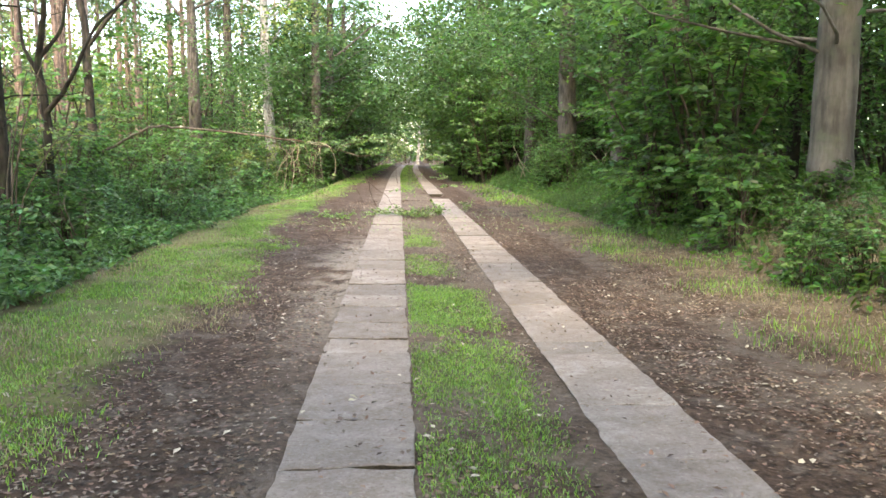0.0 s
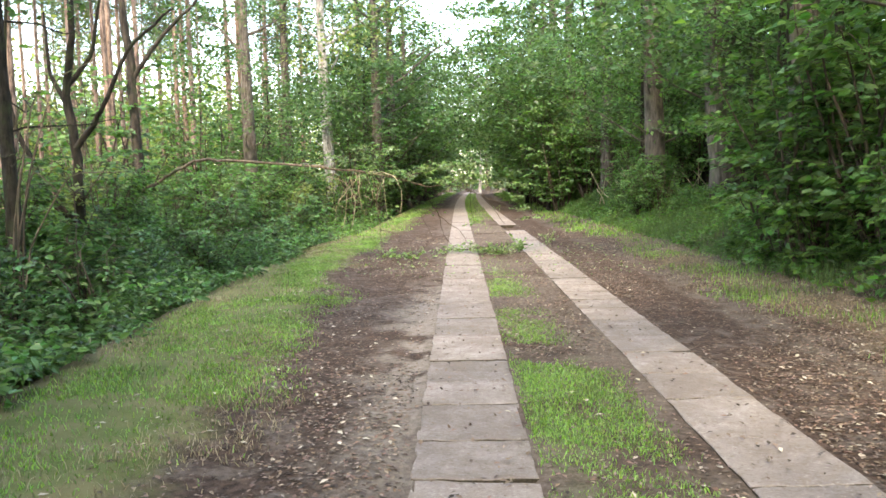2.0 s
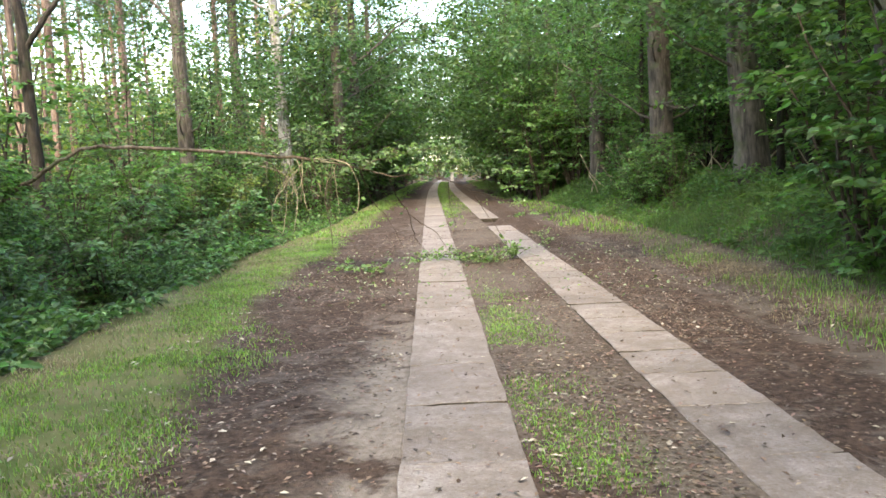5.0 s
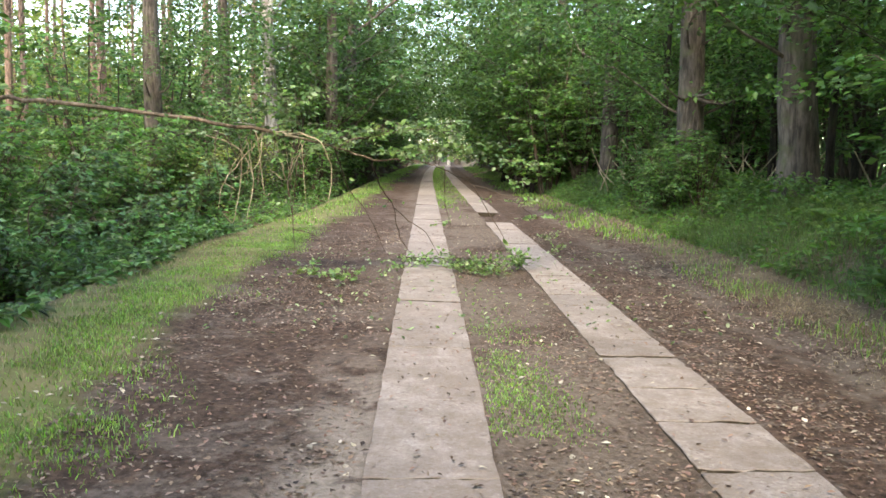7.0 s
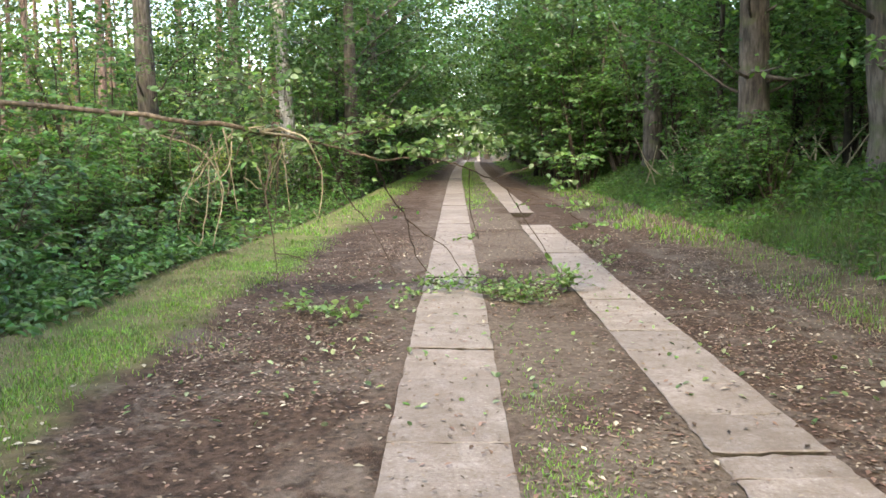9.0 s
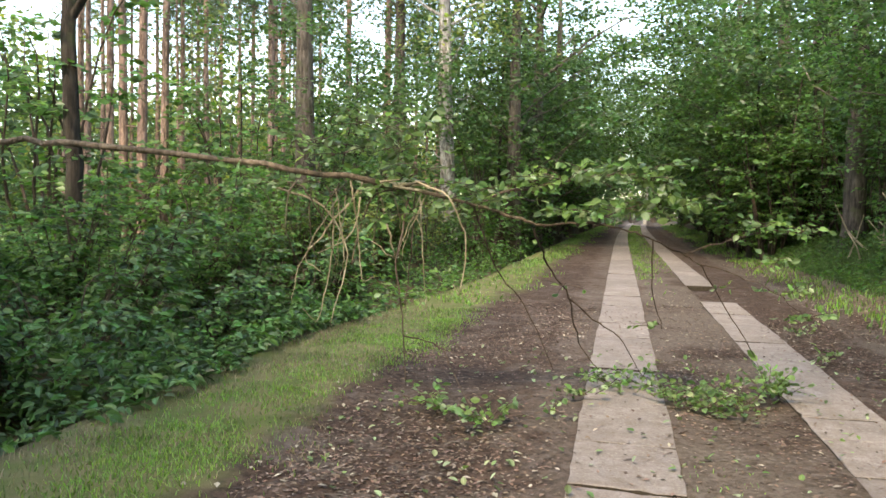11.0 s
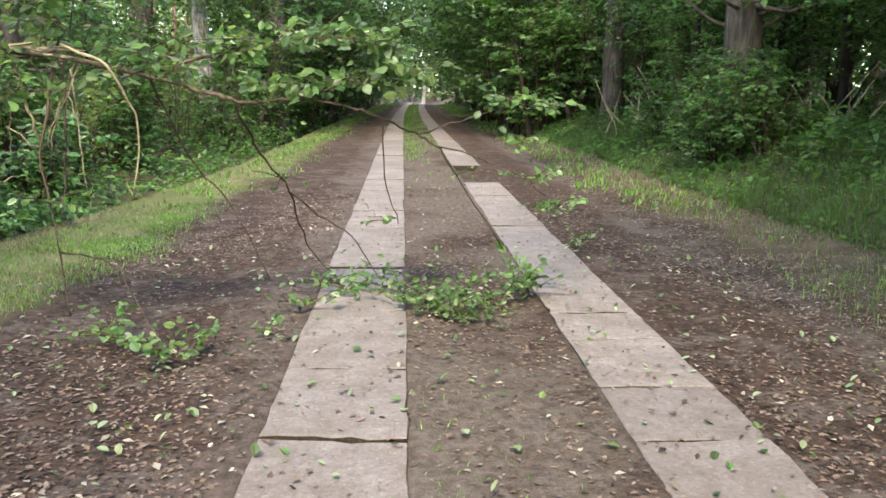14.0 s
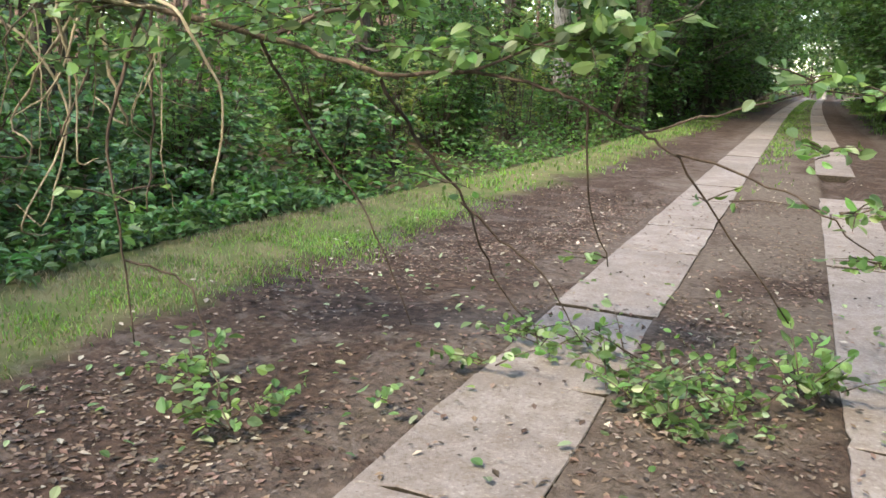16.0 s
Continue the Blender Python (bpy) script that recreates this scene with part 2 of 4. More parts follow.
def round_leaves(rs, points, size, width=0.72, up=0.4, aim=None):
    """Broad oval leaves with a folded midrib, ten triangles each."""
    n = len(points)
    size = np.broadcast_to(size, (n,))[:, None] * rs.uniform(0.6, 1.25, (n, 1))
    d = rs.normal(size=(n, 3)) * 0.7 + (0 if aim is None else aim)
    d[:, 2] = d[:, 2] * (1 - 0.6 * up) - 0.2
    d /= np.linalg.norm(d, axis=1, keepdims=True) + 1e-9
    s = np.cross(d, rs.normal(size=(n, 3)) * (1 - up) + np.array([0, 0, 1.0]) * up)
    s /= np.linalg.norm(s, axis=1, keepdims=True) + 1e-9
    nrm = np.cross(s, d)
    p = np.asarray(points)
    curl = rs.uniform(-0.12, 0.2, (n, 1))

    def at(t, w, lift):
        return p + d * size * t + s * size * width * 0.5 * w + nrm * size * (lift - curl * (t - 0.3) ** 2)

    v = np.stack([at(0, 0, 0), at(0.2, 0.72, 0.09), at(0.5, 1, 0.12), at(0.8, 0.66, 0.08), at(1, 0, 0), at(0.8, -0.66, 0.08), at(0.5, -1, 0.12),
                  at(0.2, -0.72, 0.09), at(0.3, 0, 0), at(0.65, 0, 0)], 1).reshape(-1, 3)
    t = np.array([[0, 1, 8], [1, 2, 8], [2, 9, 8], [2, 3, 9], [3, 4, 9], [0, 8, 7], [7, 8, 6], [6, 8, 9], [6, 9, 5], [5, 9, 4]])
    f = (np.arange(n) * 10)[:, None, None] + t[None]
    return v, f.reshape(-1, 3)


def blades(rs, x, y, height, width, lean=0.35):
    """Grass: one bent blade of three triangles at every place."""
    n = len(x)
    z = ground_z(x, y) - 0.005
    h = np.broadcast_to(height, (n,)) * rs.uniform(0.5, 1.3, n)
    a = rs.uniform(0, 6.283, n)
    dx, dy = np.cos(a), np.sin(a)
    b = rs.uniform(0, 6.283, n)
    k = rs.uniform(0.1, 1.0, n) * lean * 2
    p = np.stack([x, y, z], 1)
    w = np.stack([dx, dy, 0 * dx], 1) * (np.broadcast_to(width, (n,)) * 0.5)[:, None]
    l1 = np.stack([np.cos(b) * h * k * 0.35, np.sin(b) * h * k * 0.35, h * 0.6], 1)
    l2 = np.stack([np.cos(b) * h * k, np.sin(b) * h * k, h * (1 - 0.25 * k)], 1)
    v = np.stack([p - w, p + w, p + l1 - w * 0.7, p + l1 + w * 0.7, p + l2], 1).reshape(-1, 3)
    base = (np.arange(n) * 5)[:, None]
    f = np.concatenate([base + np.array([[0, 1, 3]]), base + np.array([[0, 3, 2]]), base + np.array([[2, 3, 4]])], 1).reshape(-1, 3)
    return v, f


def tube(points, radii, sides=7, rough=0.0, rs=None):
    """A tapered, slightly uneven round limb along the points."""
    p = np.asarray(points, float)
    r = np.broadcast_to(np.asarray(radii, float), (len(p),))
    t = np.gradient(p, axis=0)
    t /= np.linalg.norm(t, axis=1, keepdims=True) + 1e-9
    ref = np.array([1.0, 0.0, 0.0]) if abs(t[0, 0]) < 0.8 else np.array([0, 1.0, 0])
    a = np.cross(t, ref)
    a /= np.linalg.norm(a, axis=1, keepdims=True) + 1e-9
    b = np.cross(t, a)
    ang = np.arange(sides) * 2 * np.pi / sides
    rr = np.repeat(r[:, None], sides, 1)
    if rough and rs is not None:
        rr = rr * (1 + rough * rs.uniform(-1, 1, rr.shape))
    v = p[:, None] + rr[..., None] * (np.cos(ang)[None, :, None] * a[:, None] + np.sin(ang)[None, :, None] * b[:, None])
    v = np.concatenate([v.reshape(-1, 3), p[-1:]])
    f = []
    for i in range(len(p) - 1):
        for j in range(sides):
            k = (j + 1) % sides
            q = (i * sides + j, i * sides + k, (i + 1) * sides + k, (i + 1) * sides + j)
            f += [(q[0], q[1], q[2]), (q[0], q[2], q[3])]
    e = (len(p) - 1) * sides
    f += [(e + j, e + (j + 1) % sides, len(v) - 1) for j in range(sides)]
    return v, np.array(f)


def join(pieces):
    vs, fs, n = [], [], 0
    for v, f in pieces:
        vs.append(v)
        fs.append(np.asarray(f) + n)
        n += len(v)
    return np.concatenate(vs), np.concatenate(fs)


def bend(p0, p1, rs, sag=0.0, wob=0.1, n=6):
    """A crooked line from p0 to p1."""
    p0, p1 = np.asarray(p0, float), np.asarray(p1, float)
    t = np.linspace(0, 1, n)[:, None]
    p = p0 + (p1 - p0) * t
    ln = np.linalg.norm(p1 - p0)
    p = p + np.sin(t * np.pi) * rs.normal(size=3) * wob * ln + np.sin(t * np.pi * 2) * rs.normal(size=3) * wob * 0.5 * ln
    p[:, 2] += (np.sin(t * np.pi) * sag * ln)[:, 0]
    return p


# ---- trees and bushes ----
def trunk_line(rs, height, lean, n=9, wob=0.02):
    t = np.linspace(0, 1, n)
    x = lean[0] * t * height + np.cumsum(rs.normal(0, wob, n)) * height * 0.1
    y = lean[1] * t * height + np.cumsum(rs.normal(0, wob, n)) * height * 0.1
    return np.stack([x - x[0], y - y[0], t * height], 1)


def trunk_radii(r, n, top=0.35, flare=1.45):
    t = np.linspace(0, 1, n)
    rr = r * (1 - (1 - top) * t)
    rr[0] *= flare
    return rr


def crown_points(rs, centres, per, spread, flat=0.55):
    c = np.repeat(np.asarray(centres), per, 0)
    off = rs.normal(size=c.shape) * spread
    off[:, 2] *= flat
    return c + off


def make_tree(name, seed, height, r, bark, leafmat, crown_lo, crown_hi, crown_r, clusters, per, leaf, lean=(0, 0), spread=0.55, label="", category="tree",
              fork=None, sides=10, low_limbs=0):
    """A broadleaved tree: trunk, limbs and a crown of loose leaf clumps."""
    rs = np.random.RandomState(seed)
    root = new(name)
    line = trunk_line(rs, height, lean)
    # more rings near the ground, for the root flare
    foot = np.array([[0, 0, -0.35], [0, 0, 0.0], [0, 0, 0.35], [0, 0, 0.9]])
    pts = np.concatenate([foot, line[1:]])
    rad = np.concatenate([[r * 1.55, r * 1.45, r * 1.15, r * 1.03], np.linspace(1.0, 0.35, len(line) - 1) * r])
    pieces = [tube(pts, rad, sides, 0.06, rs)]
    if fork:
        z0, dx, dy = fork
        i = np.array([np.interp(z0, line[:, 2], line[:, 0]), np.interp(z0, line[:, 2], line[:, 1]), z0])
        pieces.append(tube(bend(i - (0, 0, 0.3), i + (dx, dy, height - z0), rs, 0, 0.03, 8), np.linspace(r * 0.72, r * 0.25, 8), sides, 0.06, rs))
    v, f = join(pieces)
    part("trunk", mesh_np("trunk", v, f, bark, True), root)
    cs, limbs = [], []
    for i in range(clusters):
        z = rs.uniform(crown_lo, crown_hi)
        k = (z - crown_lo) / max(0.1, crown_hi - crown_lo)
        rad_here = crown_r * math.sqrt(max(0.05, 1 - (2 * k - 0.85) ** 2 * 0.75)) * math.sqrt(rs.uniform(0.15, 1))
        a = rs.uniform(0, 6.283)
        c = np.array([math.cos(a) * rad_here, math.sin(a) * rad_here, z])
        zc = min(height * 0.97, max(crown_lo * 0.75, z - rad_here * 0.55))
        c[:2] += [np.interp(zc, line[:, 2], line[:, 0]), np.interp(zc, line[:, 2], line[:, 1])]
        cs.append(c)
        if i % 6 == 0:
            b = np.array([np.interp(zc, line[:, 2], line[:, 0]), np.interp(zc, line[:, 2], line[:, 1]), zc])
            limbs.append(tube(bend(b, c, rs, 0.05, 0.06, 5), np.linspace(r * (0.12 if zc < 6 else 0.26), 0.010, 5), 5))
    for i in range(low_limbs):
        z = rs.uniform(1.8, crown_lo)
        a, ln = rs.uniform(0, 6.283), rs.uniform(0.6, 2.0)
        b = np.array([np.interp(z, line[:, 2], line[:, 0]), np.interp(z, line[:, 2], line[:, 1]), z])
        limbs.append(tube(bend(b, b + (math.cos(a) * ln, math.sin(a) * ln, rs.uniform(-0.1, 0.5)), rs, -0.05, 0.08, 5), np.linspace(r * 0.16, 0.008, 5), 4))
    for v, f in limbs:
        part("limb", mesh_np("limb", v, f, bark, True), root)
    p = crown_points(rs, cs, per, spread, 0.3)
    tilt = np.repeat(np.asarray(cs) - line[-1] * 0.5, per, 0)
    tilt = tilt / (np.linalg.norm(tilt, axis=1, keepdims=True) + 1e-9) * (0.6, 0.6, 0.0) + (0, 0, 0.85)
    v, f = leaf_cloud(rs, p, leaf, 0.62, 0.68, None, 0.12, tilt)
    tagged(part("crown", mesh_np("crown", v, f, leafmat), root), kind="stuff")
    return tagged(root, label, category)


def make_pine(name, seed, height, r, label):
    rs = np.random.RandomState(seed)
    root = new(name)
    line = trunk_line(rs, height, (rs.normal(0, 0.012), rs.normal(0, 0.012)), 9, 0.012)
    v, f = tube(np.concatenate([[[0, 0, -0.3]], line]), np.concatenate([[r * 1.3], np.linspace(r * 1.15, r * 0.4, 9)]), 8, 0.05, rs)
    part("trunk", mesh_np("trunk", v, f, BARK_PINE, True), root)
    stubs, pts = [], []
    for i in range(9):
        z = rs.uniform(3, height * 0.7)
        a, ln = rs.uniform(0, 6.283), rs.uniform(0.3, 1.3)
        b = np.array([np.interp(z, line[:, 2], line[:, 0]), np.interp(z, line[:, 2], line[:, 1]), z])
        stubs.append(tube(bend(b, b + (math.cos(a) * ln, math.sin(a) * ln, -0.1), rs, -0.05, 0.05, 4), np.linspace(0.02, 0.005, 4), 4))
    for i in range(26):
        z = rs.uniform(height * 0.62, height)
        a, ln = rs.uniform(0, 6.283), rs.uniform(0.4, 2.0) * (1.15 - (z / height - 0.62) * 2.2)
        b = np.array([np.interp(z, line[:, 2], line[:, 0]), np.interp(z, line[:, 2], line[:, 1]), z])
        e = b + (math.cos(a) * ln, math.sin(a) * ln, 0.3)
        stubs.append(tube(bend(b, e, rs, 0.05, 0.05, 4), np.linspace(0.04, 0.01, 4), 4))
        pts.append(e)
    for v, f in stubs[:9]:
        part("dead_limb", mesh_np("dead_limb", v, f, BARK_PINE, True), root)
    v, f = join(stubs[9:])
    tagged(part("crown_wood", mesh_np("crown_wood", v, f, BARK_PINE, True), root), kind="stuff")
    v, f = leaf_cloud(rs, crown_points(rs, pts, 28, 0.42, 0.6), 0.42, 0.25, 0.1)
    tagged(part("crown", mesh_np("crown", v, f, NEEDLE), root), kind="stuff")
    return tagged(root, label, "tree")


def make_bush(name, seed, height, radius, stems, leafmat, leaf, twigs, per_twig, label, category="bush", layered=0.75, bare=0.25, shape=4):
    """A bush of arching stems; every stem bears side twigs with two-ranked leaves."""
    rs = np.random.RandomState(seed)
    root = new(name)
    wood, pts, aims, planes = [], [], [], []
    for i in range(stems):
        a = rs.uniform(0, 6.283)
        ln = height * rs.uniform(0.65, 1.08)
        out = radius * rs.uniform(0.25, 1.0)
        b = np.array([math.cos(a), math.sin(a), 0]) * radius * 0.12 * rs.uniform(0, 1)
        e = np.array([math.cos(a) * out, math.sin(a) * out, ln])
        line = bend(b - (0, 0, 0.25), e, rs, 0.14, 0.05, 8)
        part("stem", mesh_np("stem", *tube(line, np.linspace(0.010 + 0.006 * height, 0.004, 8), 5), TWIG, True), root)
        for j in range(twigs):
            s = rs.uniform(bare, 1.0)
            k = s * 7
            q = line[int(min(6, k))] * (1 - (k - int(min(6, k)))) + line[int(min(6, k)) + 1] * (k - int(min(6, k)))
            az = a + rs.normal(0, 1.1)
            tl = radius * rs.uniform(0.25, 0.6) * (1.15 - 0.5 * s)
            w = np.array([math.cos(az), math.sin(az), rs.uniform(-0.25, 0.45)])
            tip = q + w * tl
            tip[2] -= tl * 0.12
            wood.append(tube(np.stack([q, tip]), [0.006, 0.002], 3))
            m = max(3, int(per_twig * rs.uniform(0.7, 1.3)))
            u = rs.uniform(0.1, 1.05, m)[:, None]
            side = np.array([-w[1], w[0], 0]) * np.where(rs.uniform(size=(m, 1)) < 0.5, -1, 1)
            pts.append(q + (tip - q) * u + side * rs.uniform(0.01, 0.09, (m, 1)) + rs.normal(0, 0.018, (m, 3)))
            aims.append(side * 0.9 + w * 0.8 + np.zeros((m, 3)))
            planes.append(np.array([w[0] * 0.55, w[1] * 0.55, 0.9]) + rs.normal(0, 0.22, 3) + np.zeros((m, 3)))
    v, f = join(wood)
    tagged(part("brushwood", mesh_np("brushwood", v, f, TWIG, True), root), kind="stuff")
    v, f = leaf_cloud(rs, np.concatenate(pts), leaf, 0.6, layered, np.concatenate(aims), 0.08, np.concatenate(planes), shape)
    tagged(part("foliage", mesh_np("foliage", v, f, leafmat), root), kind="stuff")
    return tagged(root, label, category)


def place(ob, x, y, turn=0.0, scale=1.0, sink=0.0):
    c = copy_thing(ob, pose(x, y, float(ground_z(x, y)) - sink, 0, 0, turn))
    c.scale = (scale, scale, scale)
    return c


def drop_template(ob):
    for o in (*ob.children_recursive, ob):
        bpy.data.objects.remove(o)


# ---- ground ----
def ground_material():
    n = Nodes("woodland_soil")
    geo = n.add("ShaderNodeNewGeometry").outputs["Position"]
    sep = n.add("ShaderNodeSeparateXYZ")
    n.link(geo, sep.inputs[0])
    u = n.math("SUBTRACT", sep.outputs[0], n.math("ADD", n.math("MULTIPLY", sep.outputs[1], 0.0135), 0.575))
    curve = n.math("MULTIPLY", n.math("POWER", n.math("MAXIMUM", n.math("SUBTRACT", sep.outputs[1], 45.0), 0.0), 2.0), 0.00022)
    u = n.math("SUBTRACT", u, n.math("MINIMUM", curve, 3.0))
    warp = n.noise(1.1, 5, 0.65, geo)
    uw = n.math("ADD", u, n.math("MULTIPLY", n.math("SUBTRACT", warp, 0.5), 1.1))
    fine = n.noise(55, 6, 0.7, geo)
    crumb = n.noise(16, 6, 0.7, geo)
    patch = n.noise(2.4, 5, 0.62, geo)
    broad = n.noise(0.55, 4, 0.6, geo)
    dirt = n.mix(n.remap(crumb, 0.35, 0.65), (0.060, 0.045, 0.039), (0.122, 0.098, 0.086))
    mulch = n.mix(n.remap(crumb, 0.35, 0.62), (0.024, 0.016, 0.013), (0.078, 0.051, 0.040))
    torn = n.noise(2.6, 9, 0.72, geo, 0.0, 1.0, 0.6)
    dirt = n.mix(n.remap(n.math("ADD", torn, n.math("MULTIPLY", n.math("SUBTRACT", broad, 0.5), 0.35)), 0.58, 0.51), dirt, mulch)
    dirt = n.mix(n.math("MULTIPLY", n.remap(n.noise(3.1, 5, 0.65, geo), 0.55, 0.72), 0.7), dirt, (0.12, 0.082, 0.064))
    sand = n.mix(n.remap(crumb, 0.3, 0.7), (0.17, 0.142, 0.125), (0.26, 0.225, 0.2))
    near_strip = n.math("MULTIPLY", n.math("MULTIPLY", n.remap(uw, -1.75, -1.35), n.remap(u, -1.0, -1.2)), n.math("SUBTRACT", n.remap(sep.outputs[1], 5.0, 8.5, 0.15, 1.0), n.remap(sep.outputs[1], 13.0, 15.5, 0.0, 0.75)))
    col = n.mix(n.math("MULTIPLY", near_strip, n.remap(n.math("ADD", patch, n.math("MULTIPLY", broad, 0.6)), 0.62, 0.78)), dirt, sand)
    mid = n.math("MULTIPLY", n.remap(u, -0.62, -0.5), n.remap(u, 0.62, 0.5))
    col = n.mix(n.math("MULTIPLY", mid, n.remap(broad, 0.35, 0.6)), col, n.mix(n.remap(crumb, 0.3, 0.7), (0.075, 0.058, 0.047), (0.165, 0.135, 0.115)))
    moss = n.math("MULTIPLY", n.math("MULTIPLY", n.remap(u, -0.5, -0.3), n.remap(u, 0.35, 0.1)), n.remap(sep.outputs[1], 13.0, 8.0))
    col = n.mix(n.math("MULTIPLY", moss, n.remap(warp, 0.45, 0.62, 0.0, 0.4)), col, n.mix(crumb, (0.07, 0.105, 0.03), (0.11, 0.125, 0.05)))
    rut = n.math("MULTIPLY", n.remap(u, 1.95, 2.2), n.remap(u, 2.75, 2.5))
    col = n.mix(n.math("MULTIPLY", rut, n.remap(patch, 0.4, 0.6)), col, (0.115, 0.095, 0.082))
    verge = n.mix(n.remap(patch, 0.35, 0.65), (0.085, 0.115, 0.035), (0.15, 0.14, 0.07))
    drift = n.math("SUBTRACT", n.remap(sep.outputs[1], 9.0, 18.0, 0.0, 0.6), n.remap(sep.outputs[1], 22.0, 30.0, 0.0, 0.4))
    col = n.mix(n.remap(n.math("ADD", uw, drift), -2.35, -2.75), col, verge)
    col = n.mix(n.remap(uw, 2.6, 3.2), col, n.mix(n.remap(patch, 0.3, 0.6), (0.165, 0.13, 0.09), (0.10, 0.078, 0.05)))
    wood = n.mix(n.remap(crumb, 0.3, 0.7), (0.05, 0.045, 0.025), (0.11, 0.085, 0.05))
    col = n.mix(n.math("MAXIMUM", n.remap(n.math("ADD", uw, n.math("MULTIPLY", drift, 0.6)), -3.9, -4.3), n.remap(u, 4.0, 5.0)), col, wood)
    speck = n.remap(fine, 0.6, 0.72)
    col = n.mix(n.math("MULTIPLY", speck, 0.5), col, (0.34, 0.29, 0.24))
    height = n.math("ADD", n.math("MULTIPLY", crumb, 0.7), n.math("MULTIPLY", fine, 0.4))
    return n.surface(col, 0.95, n.bump(height, 0.9, 0.03), 0.2)


def axis(fine_lo, fine_hi, step, lo, hi, grow):
    a = list(np.arange(fine_lo, fine_hi + 1e-6, step))
    d = step
    while a[-1] < hi:
        d *= grow
        a.append(a[-1] + d)
    d = step
    while a[0] > lo:
        d *= grow
        a.insert(0, a[0] - d)
    return np.array(a)


def grid_mesh(xs, ys, mat):
    gx, gy = np.meshgrid(xs, ys)
    v = np.stack([gx.ravel(), gy.ravel(), ground_z(gx.ravel(), gy.ravel())], 1)
    m = len(xs)
    i = (np.arange(len(ys) - 1)[:, None] * m + np.arange(m - 1)[None, :]).ravel()
    f = np.stack([i, i + 1, i + m + 1, i + m], 1)
    return mesh_np("ground", v, f, mat, True)


SOIL = ground_material()
ground = new("ground", grid_mesh(axis(-4.6, 6.4, 0.09, -900, 900, 1.13), axis(0.0, 34.0, 0.11, -900, 1500, 1.12), SOIL))
tagged(ground, "dark woodland soil track with leaf litter and sandy patches", "ground", kind="structure")


# ---- concrete strips ----
LEFT_JOINTS = [0.4, 1.1, 1.75, 2.45, 3.12, 3.82, 4.53, 5.24, 6.08, 6.58, 7.24, 8.02, 8.65, 9.41]
RIGHT_JOINTS = [0.3, 1.05, 1.7, 2.4, 3.1, 3.84, 4.44, 4.75, 5.4, 6.02, 6.43, 7.2, 8.08, 8.8]


def joints(start, fixed, end, rs):
    j = list(start)
    for y in fixed:
        while y - j[-1] > 1.45:
            j.append(j[-1] + min(rs.uniform(0.6, 0.9), y - j[-1] - 0.3))
        j.append(y)
    while j[-1] < end:
        j.append(j[-1] + rs.uniform(1.2, 2.2))
    return j


def slab(rs, y0, y1, u0, u1, top, thick=0.15):
    """One concrete slab with worn, slightly ragged edges."""
    n, m = 9, 6
    t = np.linspace(0, 1, n)
    s = np.linspace(0, 1, m)
    wob0, wob1 = np.cumsum(rs.normal(0, 0.009, n)) + rs.normal(0, 0.006, n), np.cumsum(rs.normal(0, 0.009, n)) + rs.normal(0, 0.006, n)
    rim = []
    gap = 0.009
    for k in range(n):
        rim.append((u0 + (u1 - u0) * t[k], y0 + gap + wob0[k] - wob0[n // 2]))
    for k in range(1, m - 1):
        rim.append((u1 + rs.normal(0, 0.006), y0 + (y1 - y0) * s[k]))
    for k in range(n):
        rim.append((u1 + (u0 - u1) * t[k], y1 - gap + wob1[k] - wob1[n // 2]))
    for k in range(1, m - 1):
        rim.append((u0 + rs.normal(0, 0.006), y1 + (y0 - y1) * s[k]))
    rim = np.array(rim)
    c = rim.mean(0)
    tx, ty = rs.normal(0, 0.004, 2)
    rings = []
    for inset, dz in ((0.0, -thick), (0.0, -0.006), (0.005, 0.0)):
        d = rim - c
        ln = np.linalg.norm(d, axis=1, keepdims=True)
        p = c + d * (1 - inset / ln)
        z = top + dz + (p[:, 0] - c[0]) * tx + (p[:, 1] - c[1]) * ty
        rings.append(np.stack([p[:, 0] + road_xs(p[:, 1]), p[:, 1], z], 1))
    k = len(rim)
    v = np.concatenate(rings + [[[c[0] + road_x(c[1]), c[1], top]]])
    f = []
    for r in range(2):
        for i in range(k):
            j = (i + 1) % k
            f += [(r * k + i, r * k + j, (r + 1) * k + j), (r * k + i, (r + 1) * k + j, (r + 1) * k + i)]
    f += [(2 * k + i, 2 * k + (i + 1) % k, 3 * k) for i in range(k)]
    return v, np.array(f)


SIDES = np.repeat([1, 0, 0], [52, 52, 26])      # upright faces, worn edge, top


def strip(name, u0, u1, edges, seed, missing):
    rs = np.random.RandomState(seed)
    root = tagged(new(name), "worn pale concrete wheel track of short cracked slabs", "concrete track", kind="structure")
    rest = []
    for a, b in zip(edges[:-1], edges[1:]):
        if any(lo < (a + b) / 2 < hi for lo, hi in missing):
            continue
        v, f = slab(rs, a, b, u0, u1, 0.010 + rs.normal(0, 0.003))
        if b < 42:
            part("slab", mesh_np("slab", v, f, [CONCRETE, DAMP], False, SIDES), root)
        else:
            rest.append((v, f))
    v, f = join(rest)
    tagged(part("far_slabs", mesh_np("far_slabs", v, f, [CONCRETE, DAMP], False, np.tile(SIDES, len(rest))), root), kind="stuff")


